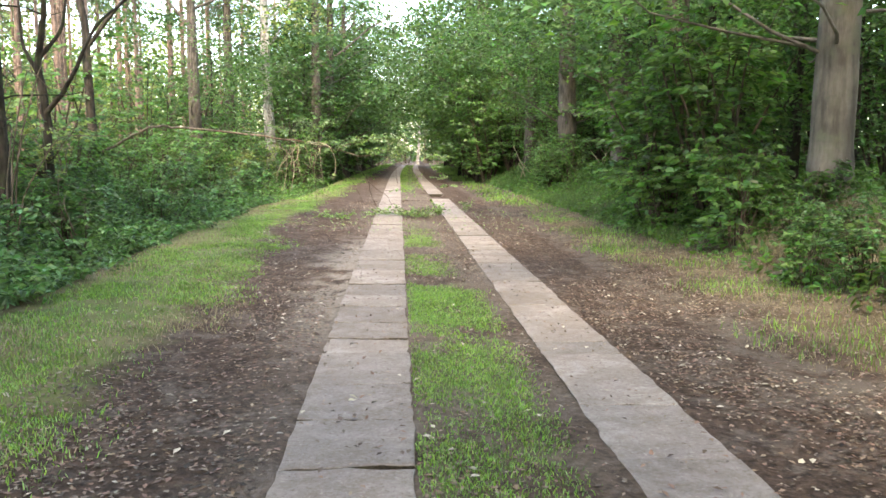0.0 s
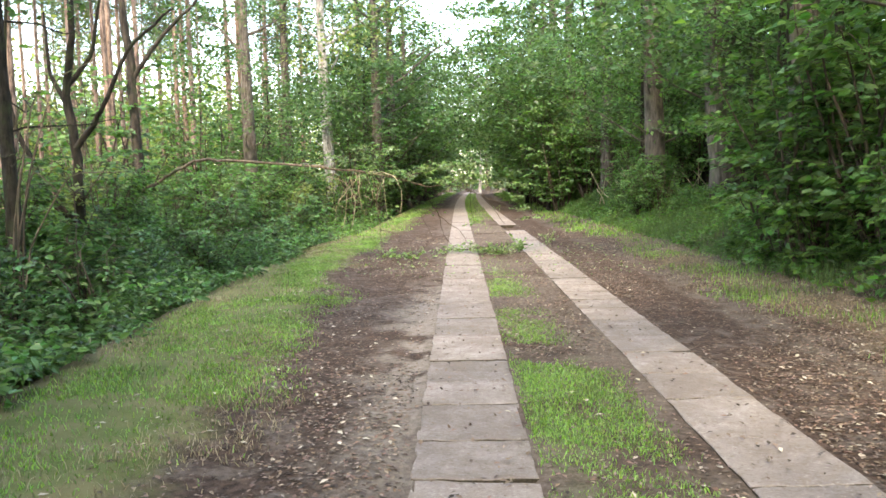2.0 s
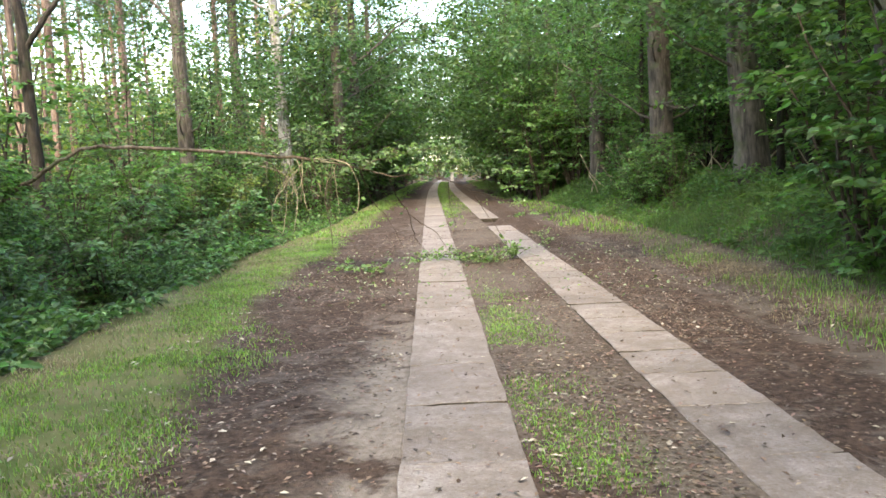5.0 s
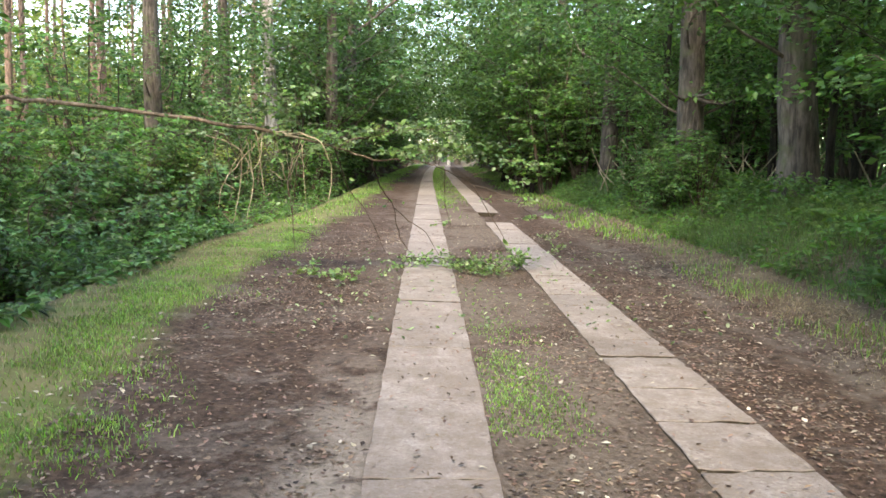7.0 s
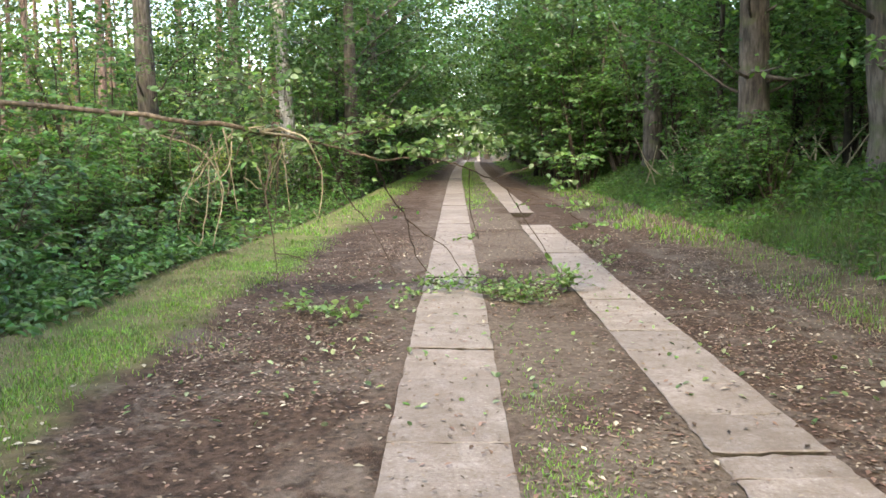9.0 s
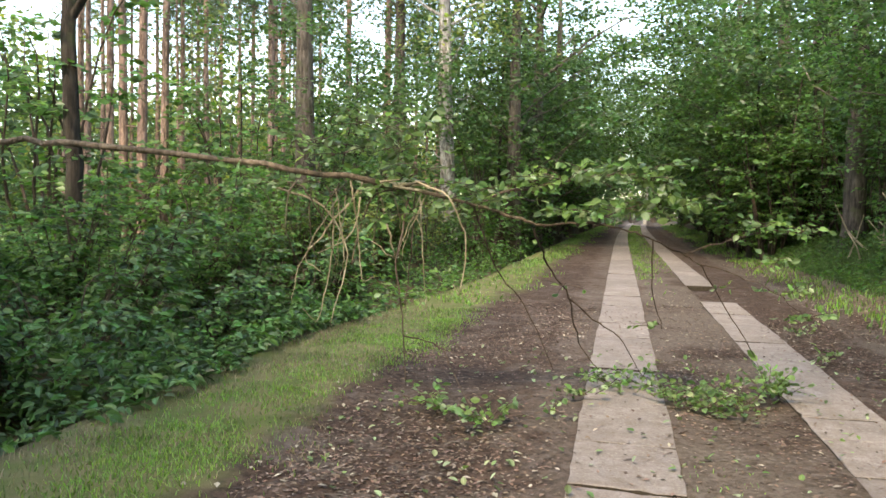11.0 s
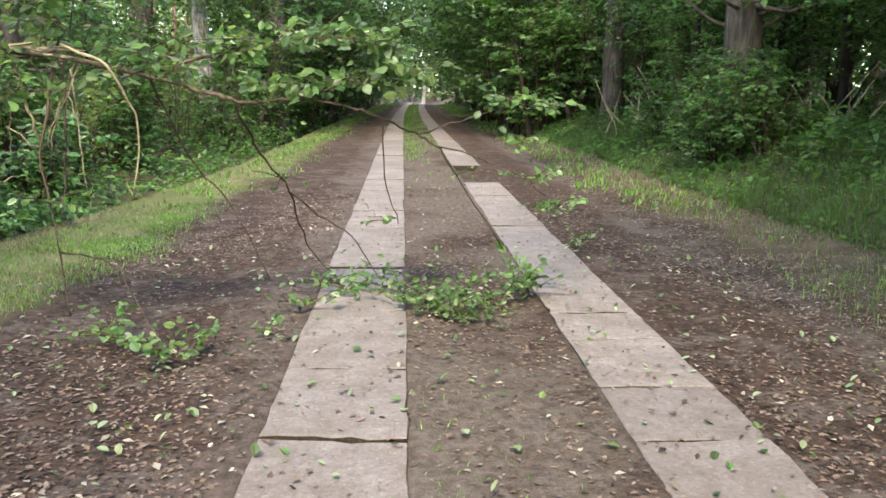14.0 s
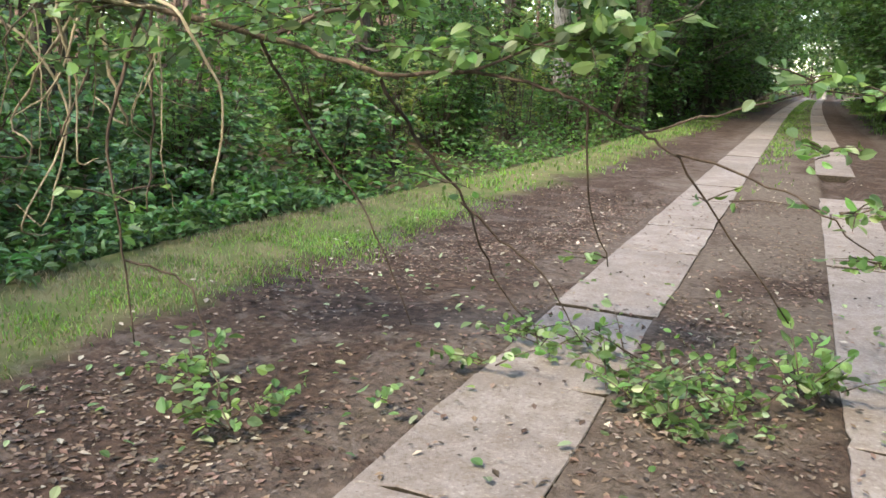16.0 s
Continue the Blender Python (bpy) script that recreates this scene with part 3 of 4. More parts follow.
rs = np.random.RandomState(5)
strip("concrete_strip", -1.145, -0.49, joints([-6.0, -5.2, -4.5, -3.8, -3.1, -2.4, -1.7, -1.0, -0.3], LEFT_JOINTS + [10.5, 11.6, 12.7, 13.97, 15.36, 16.55, 17.4, 18.35, 19.59], 128, rs), 11, [])
strip("concrete_strip", 0.52, 1.125, joints([-6.0, -5.2, -4.5, -3.8, -3.1, -2.4, -1.7, -1.0, -0.3], RIGHT_JOINTS + [9.6, 10.4, 11.3, 12.1, 12.85, 13.59, 14.3, 14.86, 15.2, 15.8, 16.41, 17.33, 18.0, 18.86, 19.49, 19.95], 128, rs), 12, [(28.0, 31.6)])


# ---- grass ----
def scatter(rs, n, u0, u1, y0, y1, keep=None):
    y = y0 + (y1 - y0) * rs.uniform(0, 1, n)
    u = rs.uniform(u0, u1, n)
    x = u + road_xs(y)
    if keep is not None:
        k = keep(u, y, x) > rs.uniform(0, 1, n)
        x, y = x[k], y[k]
    return x, y


def stuff(name, v, f, mat, label, category):
    return tagged(new(name, mesh_np(name, v, f, mat)), label, category, kind="stuff")


rs = np.random.RandomState(21)


def mid_keep(u, y, x):
    edge = smooth(0.55, 0.2, np.abs(u + 0.1)) 
    patchy = smooth(-0.55, 0.45, waves(x, y, 2.1, 31) + 0.45 * waves(x, y, 8.0, 30) + 0.2)
    fade = 1.1 - 0.5 * smooth(8, 12, y) - 0.58 * smooth(14, 17, y) + 0.7 * smooth(27, 33, y)
    side = np.where(y < 9, 1.0, smooth(0.25, -0.2, u))
    return np.clip(edge * patchy * fade * side, 0, 1)


x, y = scatter(rs, 95000, -0.48, 0.52, 1.5, 18, mid_keep)
v1 = blades(rs, x, y, 0.032, 0.007, 0.6)
x, y = scatter(rs, 16000, -0.48, 0.52, 20, 110, lambda u, y, x: np.clip(mid_keep(u, y, x) + 0.3 * smooth(32, 40, y), 0, 1))
v2 = blades(rs, x, y, 0.07, 0.02)
stuff("middle_grass", *join([v1, v2]), GRASS, "short green grass growing between the concrete wheel tracks", "grass")


def verge_keep(u, y, x):
    inner = u - verge_in(y) + 0.3 * waves(x, y, 1.5, 32)
    return np.clip(smooth(0.35, -0.4, inner) * smooth(-0.1, 0.35, u - verge_out(y)) * (0.2 + 1.0 * smooth(-0.45, 0.55, waves(x, y, 2.4, 33) + 0.4 * waves(x, y, 7.0, 29))), 0, 1)


x, y = scatter(rs, 150000, -4.6, -1.9, 3, 25, verge_keep)
# Extra straw at y 22 and the outer edge, partly painted sun patches.
k = waves(x, y, 1.7, 34) + rs.normal(0, 0.5, len(x)) + 1.4 * np.exp(-((y - 22.3) / 1.4) ** 2 - ((x + 3.7) / 0.5) ** 2) + 0.8 * smooth(0.75, 0.2, x - road_xs(y) - verge_out(y)) > 0.75
g1, d1 = blades(rs, x[~k], y[~k], 0.042, 0.008, 0.5), blades(rs, x[k], y[k], 0.055, 0.006, 0.7)
x, y = scatter(rs, 34000, -4.4, -1.9, 24, 120, verge_keep)
g2 = blades(rs, x, y, 0.075, 0.022)
stuff("verge_grass", *join([g1, g2]), GRASS, "short bright green grass on the road verge", "grass")


def right_keep(u, y, x):
    return np.clip(smooth(2.5, 3.1, u + 0.4 * waves(x, y, 1.4, 35)) * (0.35 + 0.6 * smooth(-0.2, 0.6, waves(x, y, 1.9, 36))), 0, 1)


x, y = scatter(rs, 42000, 2.3, 4.3, 2, 24, right_keep)
k = waves(x, y, 2.0, 37) + rs.normal(0, 0.6, len(x)) > -0.2
g3, d3 = blades(rs, x[~k], y[~k], 0.08, 0.008), blades(rs, x[k], y[k], 0.045, 0.006, 1.0)
x, y = scatter(rs, 20000, 2.3, 4.3, 24, 110, right_keep)
g4 = blades(rs, x, y, 0.11, 0.026)
stuff("verge_grass", *join([g3, g4]), GRASS, "patchy green grass at the foot of the bank", "grass")
stuff("dry_grass", *join([d1, d3]), GRASS_DRY, "dry straw-coloured grass and stalks on the verges", "dry grass")
x, y = scatter(rs, 60000, 3.8, 6.6, 13, 42, lambda u, y, x: 0.4 + 0.6 * smooth(-0.5, 0.5, waves(x, y, 1.3, 38)))
dx, dy = rs.uniform(4.9, 6.6, 5000), rs.uniform(8.3, 11.6, 5000)
stuff("dry_grass", *blades(rs, dx, dy, 0.26, 0.009, 0.7), GRASS_DRY, "tuft of dry straw-coloured grass on the bank below a trunk", "dry grass")
stuff("bank_grass", *blades(rs, x, y, 0.22, 0.010, 0.6), GRASS_TALL, "tall soft green grass on the bank under the trees", "grass")


# ---- litter on the track ----
def litter(rs, n, u0, u1, y0, y1, size, keep=None, lift=0.006):
    x, y = scatter(rs, n, u0, u1, y0, y1, keep)
    u = x - road_xs(y)
    on = ((u > -1.145) & (u < -0.49)) | ((u > 0.52) & (u < 1.125))
    z = np.where(on, 0.022, np.maximum(ground_z(x, y), -0.1)) + lift * rs.uniform(0.5, 1.8, len(x))
    return leaf_cloud(rs, np.stack([x, y, z], 1), size, 0.6, 0.93, None, 0.08)


def dirt_keep(u, y, x):
    bare = ((u > -1.2) & (u < -0.45)) | ((u > 0.48) & (u < 1.16))
    return np.where(bare, 0.06, 0.2 + 0.8 * smooth(-0.4, 0.6, waves(x, y, 1.5, 39)))


stuff("leaf_litter", *litter(rs, 120000, -2.9, 4.4, 2.0, 27, 0.042, dirt_keep), LITTER, "brown dry leaf fragments strewn over the track", "leaf litter")
stuff("leaf_chips", *litter(rs, 44000, -2.9, 4.2, 2.0, 25, 0.031, dirt_keep, 0.010), LITTER_TAN, "light brown chips of shredded leaves on the soil", "leaf litter")
stuff("pale_leaves", *litter(rs, 4500, -3.4, 4.4, 1.5, 30, 0.052, dirt_keep, 0.012), LITTER_PALE, "pale curled fallen leaves lying on the track", "leaf litter")
stuff("bank_litter", *litter(rs, 30000, 2.3, 4.5, 2, 40, 0.048, lambda u, y, x: 0.25 + 0.75 * smooth(-0.5, 0.5, waves(x, y, 1.8, 48))), LITTER_TAN, "brown dry leaves gathered along the foot of the bank", "leaf litter")


# ---- undergrowth ----
def carpet(rs, n, x0, x1, y0, y1, height, size, seed, keep=None, side=0, shape=4):
    x, y = rs.uniform(x0, x1, n), rs.uniform(y0, y1, n)
    u = x - road_xs(y)
    lump = 0.5 + 0.6 * waves(x, y, 1.9, seed) + 0.3 * waves(x, y, 6.0, seed + 1)
    k = (rs.uniform(0, 1, n) < (0.35 + 0.65 * smooth(0.0, 0.7, lump)))
    if keep is not None:
        k &= keep(u) & ((u > 0) | (u < verge_out(y) + 0.05 + 0.16 * waves(x, y, 3.0, 9) + 0.12 * waves(x, y, 9.0, 10)))
    h = height * np.clip(lump, 0.12, 1.2)
    if side:
        h = h * (0.25 + 0.75 * smooth(0, 0.7, np.where(u < 0, verge_out(y) - u, u - side)))
    z = ground_z(x, y) + 0.03 + h * np.sqrt(rs.uniform(0.05, 1, n))
    return leaf_cloud(rs, np.stack([x, y, z], 1)[k], size, 0.5, 0.66, None, 0.1, None, shape)


rs = np.random.RandomState(22)
stuff("bramble_undergrowth", *carpet(rs, 72000, -9.5, -2.9, 2, 25, 0.95, 0.105, 41, lambda u: u < -3.4, 3.8, 6), LEAF_BRAMBLE, "dark green brambles and nettles filling the ditch", "undergrowth")
stuff("low_plants", *carpet(rs, 40000, -16, -3.0, 24, 60, 0.8, 0.14, 43, lambda u: u < -3.4, 3.8), LEAF_SHRUB, "low green plants beneath the trees", "undergrowth")
stuff("bank_plants", *carpet(rs, 46000, 4.0, 9.5, 3, 44, 0.45, 0.115, 45, lambda u: u > 3.75, 3.6, 6), LEAF_FERN, "leafy green nettles and seedlings on the bank", "undergrowth")
stuff("forest_floor_plants", *carpet(rs, 26000, 7.0, 30, 12, 90, 0.5, 0.2, 47, lambda u: u > 6), LEAF_SHRUB, "low green plants on the forest floor", "undergrowth")
stuff("forest_floor_plants", *carpet(rs, 26000, -34, -8, 2, 90, 0.55, 0.2, 49, lambda u: u < -7), LEAF_SHRUB, "low green plants on the forest floor", "undergrowth")

# ---- bushes ----
HAZEL = make_bush("hazel_bush", 51, 2.4, 1.6, 13, LEAF_SHRUB, 0.14, 12, 11, "dense green hazel bush at the forest edge", "bush", 0.78, 0.2, 6)
ALDER = make_bush("young_cherry", 52, 3.4, 1.5, 12, LEAF_SHRUB, 0.15, 14, 14, "tall leafy green sapling thicket at the forest edge", "bush", 0.78, 0.15, 6)
LOW = make_bush("low_bush", 53, 1.3, 0.95, 11, LEAF_BRAMBLE, 0.105, 9, 11, "low dark green bush among the brambles", "bush", 0.75, 0.15, 6)
BANK = make_bush("maple_sapling", 50, 1.5, 0.95, 10, LEAF_SHRUB, 0.145, 8, 11, "bushy green maple sapling on the bank", "sapling", 0.72, 0.12, 6)
OPEN = make_bush("loose_bush", 54, 2.2, 1.2, 9, LEAF_SUN_TINT, 0.115, 9, 8, "loose light green bush beside the verge")

HAZEL_FAR = make_bush("hazel_bush", 57, 2.6, 1.6, 9, LEAF_SHRUB, 0.17, 9, 9, "dense green hazel bush at the forest edge")
SAPLING_FAR = make_bush("hornbeam_thicket", 58, 5.6, 2.4, 10, LEAF_SHRUB, 0.22, 15, 11, "tall dense green thicket overhanging the bank", "bush", 0.75, 0.1)
SAPLING = make_bush("hornbeam_thicket", 55, 5.6, 2.3, 13, LEAF_SHRUB, 0.16, 20, 13, "tall dense green thicket overhanging the bank", "bush", 0.75, 0.15)
FAIR = make_bush("sunny_bush", 56, 2.6, 1.7, 10, LEAF_SUN_TINT, 0.2, 8, 9, "bush at the end of the track, leaves coloured light green as if sunlit")

rs = np.random.RandomState(23)


def row(kinds, n, u0, u1, y0, y1, s0, s1, group):
    for i in range(n):
        y = y0 + (y1 - y0) * (i + rs.uniform(0.1, 0.9)) / n
        u = rs.uniform(u0, u1)
        kind = kinds[rs.randint(len(kinds))]
        if y > 42 or abs(u) > 9:
            kind = SAPLING_FAR if kind is SAPLING or kind is ALDER else HAZEL_FAR
        c = place(kind, u + road_x(y), y, rs.uniform(0, 360), rs.uniform(s0, s1))
        tagged(c, group=group)


row([SAPLING], 8, 9.4, 12.0, 12, 40, 0.8, 1.1, "right thicket")
row([SAPLING], 3, 5.4, 6.4, 31, 46, 0.6, 0.9, "right thicket")
row([BANK], 7, 4.1, 4.7, 11.2, 15.5, 0.7, 1.0, "bank saplings")
for x, y, sc in ((5.0, 14.8, 1.05), (5.5, 13.5, 1.1), (5.2, 16.4, 0.9)):
    tagged(place(ALDER, x, y, rs.uniform(0, 360), sc), group="right forest edge")
row([BANK, LOW], 14, 3.9, 5.2, 4.5, 11.0, 0.4, 0.62, "bank saplings")
row([HAZEL, LOW], 6, 4.4, 5.2, 25, 31, 0.5, 0.75, "right forest edge")
row([SAPLING], 4, 7.6, 9.2, 31, 44, 1.0, 1.25, "right thicket")
row([SAPLING], 9, 4.6, 6.2, 36, 68, 0.8, 1.2, "right thicket")
row([SAPLING], 8, 5.0, 8.0, 66, 112, 1.1, 1.5, "right thicket")
row([SAPLING], 8, -6.8, -5.0, 40, 70, 0.9, 1.25, "left thicket")
row([SAPLING], 8, -8.0, -5.0, 68, 112, 1.1, 1.5, "left thicket")
row([SAPLING], 4, -11, -8.5, 22, 44, 0.8, 1.0, "left thicket")
for i in range(26):
    c = place((FAIR, SAPLING_FAR)[i % 3 == 0], -26 + i * 2.5 + rs.uniform(-1, 1), 134 + 6 * (i % 3) + rs.uniform(-2, 2), rs.uniform(0, 360), rs.uniform(1.1, 1.7))
    tagged(c, group="far thicket")
row([LOW], 16, -7.5, -5.2, 5, 26, 0.8, 1.2, "ditch bushes")
row([OPEN, HAZEL], 11, -8.4, -6.2, 15, 32, 0.6, 0.95, "left forest edge")
row([HAZEL, OPEN, LOW], 13, -7.2, -5.2, 26, 52, 0.6, 1.05, "left forest edge")
row([ALDER, HAZEL], 10, -6.6, -4.8, 48, 78, 1.1, 1.6, "left forest edge")
row([HAZEL, OPEN], 18, -14, -8, 12, 50, 0.7, 1.2, "left forest")
row([ALDER, HAZEL], 9, 8.8, 12.0, 10, 26, 0.8, 1.2, "right forest edge")
row([HAZEL], 4, 4.6, 5.4, 26, 31, 0.55, 0.8, "right forest edge")
row([ALDER, HAZEL], 14, 9.0, 12, 26, 60, 0.9, 1.4, "right forest edge")
row([ALDER, HAZEL], 14, 3.9, 5.4, 38, 75, 1.0, 1.5, "right forest edge")
row([ALDER, HAZEL], 14, 4.5, 7.5, 60, 110, 1.1, 1.7, "right forest edge")
row([ALDER, HAZEL], 12, -8, -4.6, 75, 118, 1.1, 1.7, "left forest edge")
for b in (BANK, HAZEL, ALDER, LOW, OPEN, SAPLING, FAIR, HAZEL_FAR, SAPLING_FAR):
    drop_template(b)

# ---- ferns ----
def make_fern(seed, fronds, length):
    """A fern: arching fronds, each a rib with tapering rows of leaflets."""
    r = np.random.RandomState(seed)
    root = new("fern")
    for i in range(fronds):
        a = 6.283 * i / fronds + r.uniform(-0.3, 0.3)
        ln = length * r.uniform(0.75, 1.1)
        t = np.linspace(0, 1, 10)
        rib = np.stack([np.cos(a) * ln * t * 0.85, np.sin(a) * ln * t * 0.85, ln * (0.95 * t - 0.75 * t ** 2.2)], 1)
        side = np.array([-math.sin(a), math.cos(a), 0])
        u = np.linspace(0.12, 0.98, 17)
        p = np.stack([np.interp(u, t, rib[:, k]) for k in range(3)], 1)
        w = ln * 0.24 * np.sin(np.pi * np.clip(u * 0.9 + 0.12, 0, 1)) ** 0.8
        pieces = [tube(rib, np.linspace(0.004, 0.0015, 10), 4)]
        for sgn in (-1, 1):
            tip = p + side * (sgn * w)[:, None] + np.array([math.cos(a), math.sin(a), 0]) * (w * 0.35)[:, None] - np.array([0, 0, 0.12]) * w[:, None]
            fw = np.array([math.cos(a), math.sin(a), 0.2]) * ln * 0.028
            m = (p + tip) / 2
            v = np.stack([p - fw * 0.6, m - fw, tip, m + fw, p + fw * 0.6], 1).reshape(-1, 3)
            b = (np.arange(len(u)) * 5)[:, None]
            f = np.concatenate([b + np.array([[0, 1, 3]]), b + np.array([[0, 3, 4]]), b + np.array([[1, 2, 3]])], 1).reshape(-1, 3)
            pieces.append((v, f))
        part("frond", mesh_np("frond", *join(pieces), LEAF_FERN), root)
    return tagged(root, "green fern with arching fronds in the undergrowth", "fern", "ferns")


FERN = make_fern(59, 9, 0.75)
for x, y, sc in ((-4.35, 10.6, 0.9), (-4.7, 12.2, 1.0), (-4.5, 14.2, 0.8), (-4.9, 16.0, 1.0), (-4.55, 20.2, 0.9), (-5.1, 19.0, 1.1), (-4.6, 22.6, 0.8), (-5.6, 11.3, 1.0), (-4.2, 8.6, 0.8),
                 (5.1, 13.6, 0.9), (5.3, 15.2, 1.0), (5.0, 17.6, 0.8), (5.4, 9.6, 0.8), (5.9, 20.5, 0.9), (-5.2, 24.6, 0.9), (-4.9, 26.8, 0.8)):
    place(FERN, x, y, rs.uniform(0, 360), sc)
drop_template(FERN)

# ---- trees ----
OAK = make_tree("oak_tree", 61, 15, 0.34, BARK_OAK, LEAF_TREE, 2.6, 15.5, 4.4, 85, 85, 0.17, (0.01, 0.0), 0.6, "tall oak with furrowed grey-brown trunk beside the track", low_limbs=6)
BEECH = make_tree("maple_tree", 62, 14, 0.27, BARK_GREY, LEAF_TREE, 4.0, 15, 3.8, 62, 95, 0.17, (0.0, 0.01), 0.58, "tall tree with grey trunk and green crown", low_limbs=5)
LOWTREE = make_tree("understory_tree", 63, 8, 0.10, BARK_DARK, LEAF_TREE, 1.2, 8.6, 2.6, 85, 62, 0.17, (0.02, 0.0), 0.5, "young broadleaved tree with low green branches")
OAK_FAR = make_tree("oak_tree", 67, 15, 0.32, BARK_OAK, LEAF_TREE, 4.0, 15.5, 4.6, 42, 52, 0.36, (0.0, 0.01), 0.8, "tall oak deeper in the woods", low_limbs=2, sides=8)
ARCH = make_tree("roadside_oak", 68, 14, 0.30, BARK_OAK, LEAF_TREE, 3.2, 14, 6.2, 78, 80, 0.215, (0.0, 0.0), 0.62, "spreading oak whose crown meets over the track", low_limbs=2, sides=8)
GREY = make_tree("maple_tree", 60, 14, 0.28, BARK_GREY, LEAF_SHRUB, 2.7, 14, 5.6, 110, 70, 0.17, (0.0, 0.01), 0.62, "tall tree with a smooth grey trunk and spreading crown", low_limbs=3, sides=12)
LOWTREE_FAR = make_tree("understory_tree", 69, 8, 0.10, BARK_DARK, LEAF_TREE, 1.0, 8.6, 2.7, 46, 46, 0.27, (0.02, 0.0), 0.55, "young broadleaved tree with low green branches", sides=6)
FORKED = make_tree("forked_oak", 64, 15, 0.33, BARK_OAK, LEAF_TREE, 3.0, 15.5, 4.6, 80, 70, 0.2, (-0.03, 0.0), 0.7, "big oak whose trunk forks above head height", fork=(3.6, 1.9, 0.6))
BIRCH = make_tree("birch_tree", 65, 15, 0.26, BARK_BIRCH, LEAF_SUN_TINT, 6.5, 15, 3.2, 45, 60, 0.2, (-0.035, 0.0), 0.7, "leaning birch with pale peeling bark", low_limbs=4)
DARKTREE = make_tree("slender_dark_tree", 66, 12, 0.14, BARK_DARK, LEAF_TREE, 6.0, 12.5, 2.8, 36, 60, 0.2, (-0.03, 0.0), 0.65, "slender tree with dark bark and bare lower limbs", low_limbs=12)
DARKOAK = make_tree("dark_oak", 59, 15, 0.21, BARK_DARK, LEAF_TREE, 2.2, 15, 4.2, 75, 75, 0.22, (0.0, 0.0), 0.65, "dark-barked oak with leafy boughs down to its foot")
HORNBEAM = make_tree("hornbeam_tree", 57, 9, 0.09, BARK_DARK, LEAF_SHRUB, 2.0, 9.0, 3.0, 95, 64, 0.15, (0.0, 0.02), 0.5, "slender hornbeam with layered green boughs over the bank", sides=7)
PINES = [make_pine("pine_tree", 70 + i, 17 + i, 0.10 + 0.018 * i, "straight pine with bare reddish trunk") for i in range(3)]


def tree(kind, x, y, turn=0.0, scale=1.0, group=""):
    return tagged(place(kind, x, y, turn, scale), group=group)


# Real trunks; their upper crowns are widened out of view to shade the track.
tree(GREY, 6.24, 11.28, 40, 1.0, "roadside trees")
tree(ARCH, 5.98, 17.0, 10, 0.92, "roadside trees")
# Unseen oak, added so its crown shades the track further on.
tree(ARCH, 5.9, 5.6, 130, 1.0, "roadside trees")
tree(FORKED, 6.98, 24.16, 0, 1.05, "roadside trees")
tree(OAK, 6.04, 27.55, 120, 0.9, "roadside trees")
tree(ARCH, 6.48, 37.2, 75, 0.95, "roadside trees")
tree(ARCH, 7.3, 44.0, 300, 1.05, "roadside trees")
tree(OAK, 8.6, 51.5, 30, 1.2, "roadside trees")
tree(DARKTREE, 7.6, 18.8, 0, 0.8, "right forest")
tree(DARKTREE, -5.85, 13.15, 0, 0.72, "left forest")
tree(OAK, -6.86, 30.5, 150, 0.72, "left forest")
tree(BIRCH, -5.75, 42.0, 0, 1.1, "left forest")
tree(DARKOAK, -4.46, 51.1, 20, 1.0, "left forest")
tree(ARCH, -8.2, 44, 160, 1.0, "left forest")
tree(PINES[1], -14.2, 47.1, 0, 1.2, "pines")
tree(PINES[0], -11.1, 31.7, 0, 1.0, "pines")
tree(BIRCH, 4.57, 124.7, 180, 0.9, "far trees")
for x, y, sc in ((7.4, 14.6, 0.8), (7.0, 20.4, 0.85), (7.9, 24.8, 0.95), (6.4, 30.6, 0.85), (7.4, 34.2, 0.95), (6.2, 41.0, 0.9), (8.6, 29.0, 1.0), (9.0, 18.0, 1.0), (9.8, 22.5, 1.0)):
    tree(HORNBEAM, x, y, rs.uniform(0, 360), sc, "hornbeams")
for i in range(58):
    tree(PINES[i % 3], rs.uniform(-34, -10.5), rs.uniform(26, 78), rs.uniform(0, 360), rs.uniform(0.85, 1.2), "pines")
for i in range(9):
    y = 58 + i * 7.5
    tree(LOWTREE_FAR, road_x(y) - rs.uniform(4.5, 6.5), y, rs.uniform(0, 360), rs.uniform(1.0, 1.5), "far trees")
    tree(LOWTREE_FAR, road_x(y) + rs.uniform(4.0, 6.0), y + 3, rs.uniform(0, 360), rs.uniform(1.0, 1.5), "far trees")
for x, y, s in ((-4.7, 47, 1.0), (-5.0, 55, 1.15), (4.7, 43, 0.9), (5.2, 49, 1.0), (4.9, 56, 1.1), (-7.5, 36, 0.7), (8.8, 21, 0.75), (9.2, 33, 0.9), (8.4, 14.5, 0.7), (9.6, 27, 0.8)):
    tree(LOWTREE_FAR if y > 42 else LOWTREE, x, y, rs.uniform(0, 360), s, "young trees")
for i in range(26):
    side = -1 if i % 2 else 1
    y = rs.uniform(-14, 125)
    u = side * rs.uniform(9.5, 26) if side > 0 else side * rs.uniform(9.0, 20)
    tree(PINES[i % 3] if side < 0 and y > 14 else OAK_FAR, u + road_x(y), y, rs.uniform(0, 360), rs.uniform(0.9, 1.2), "forest trees")
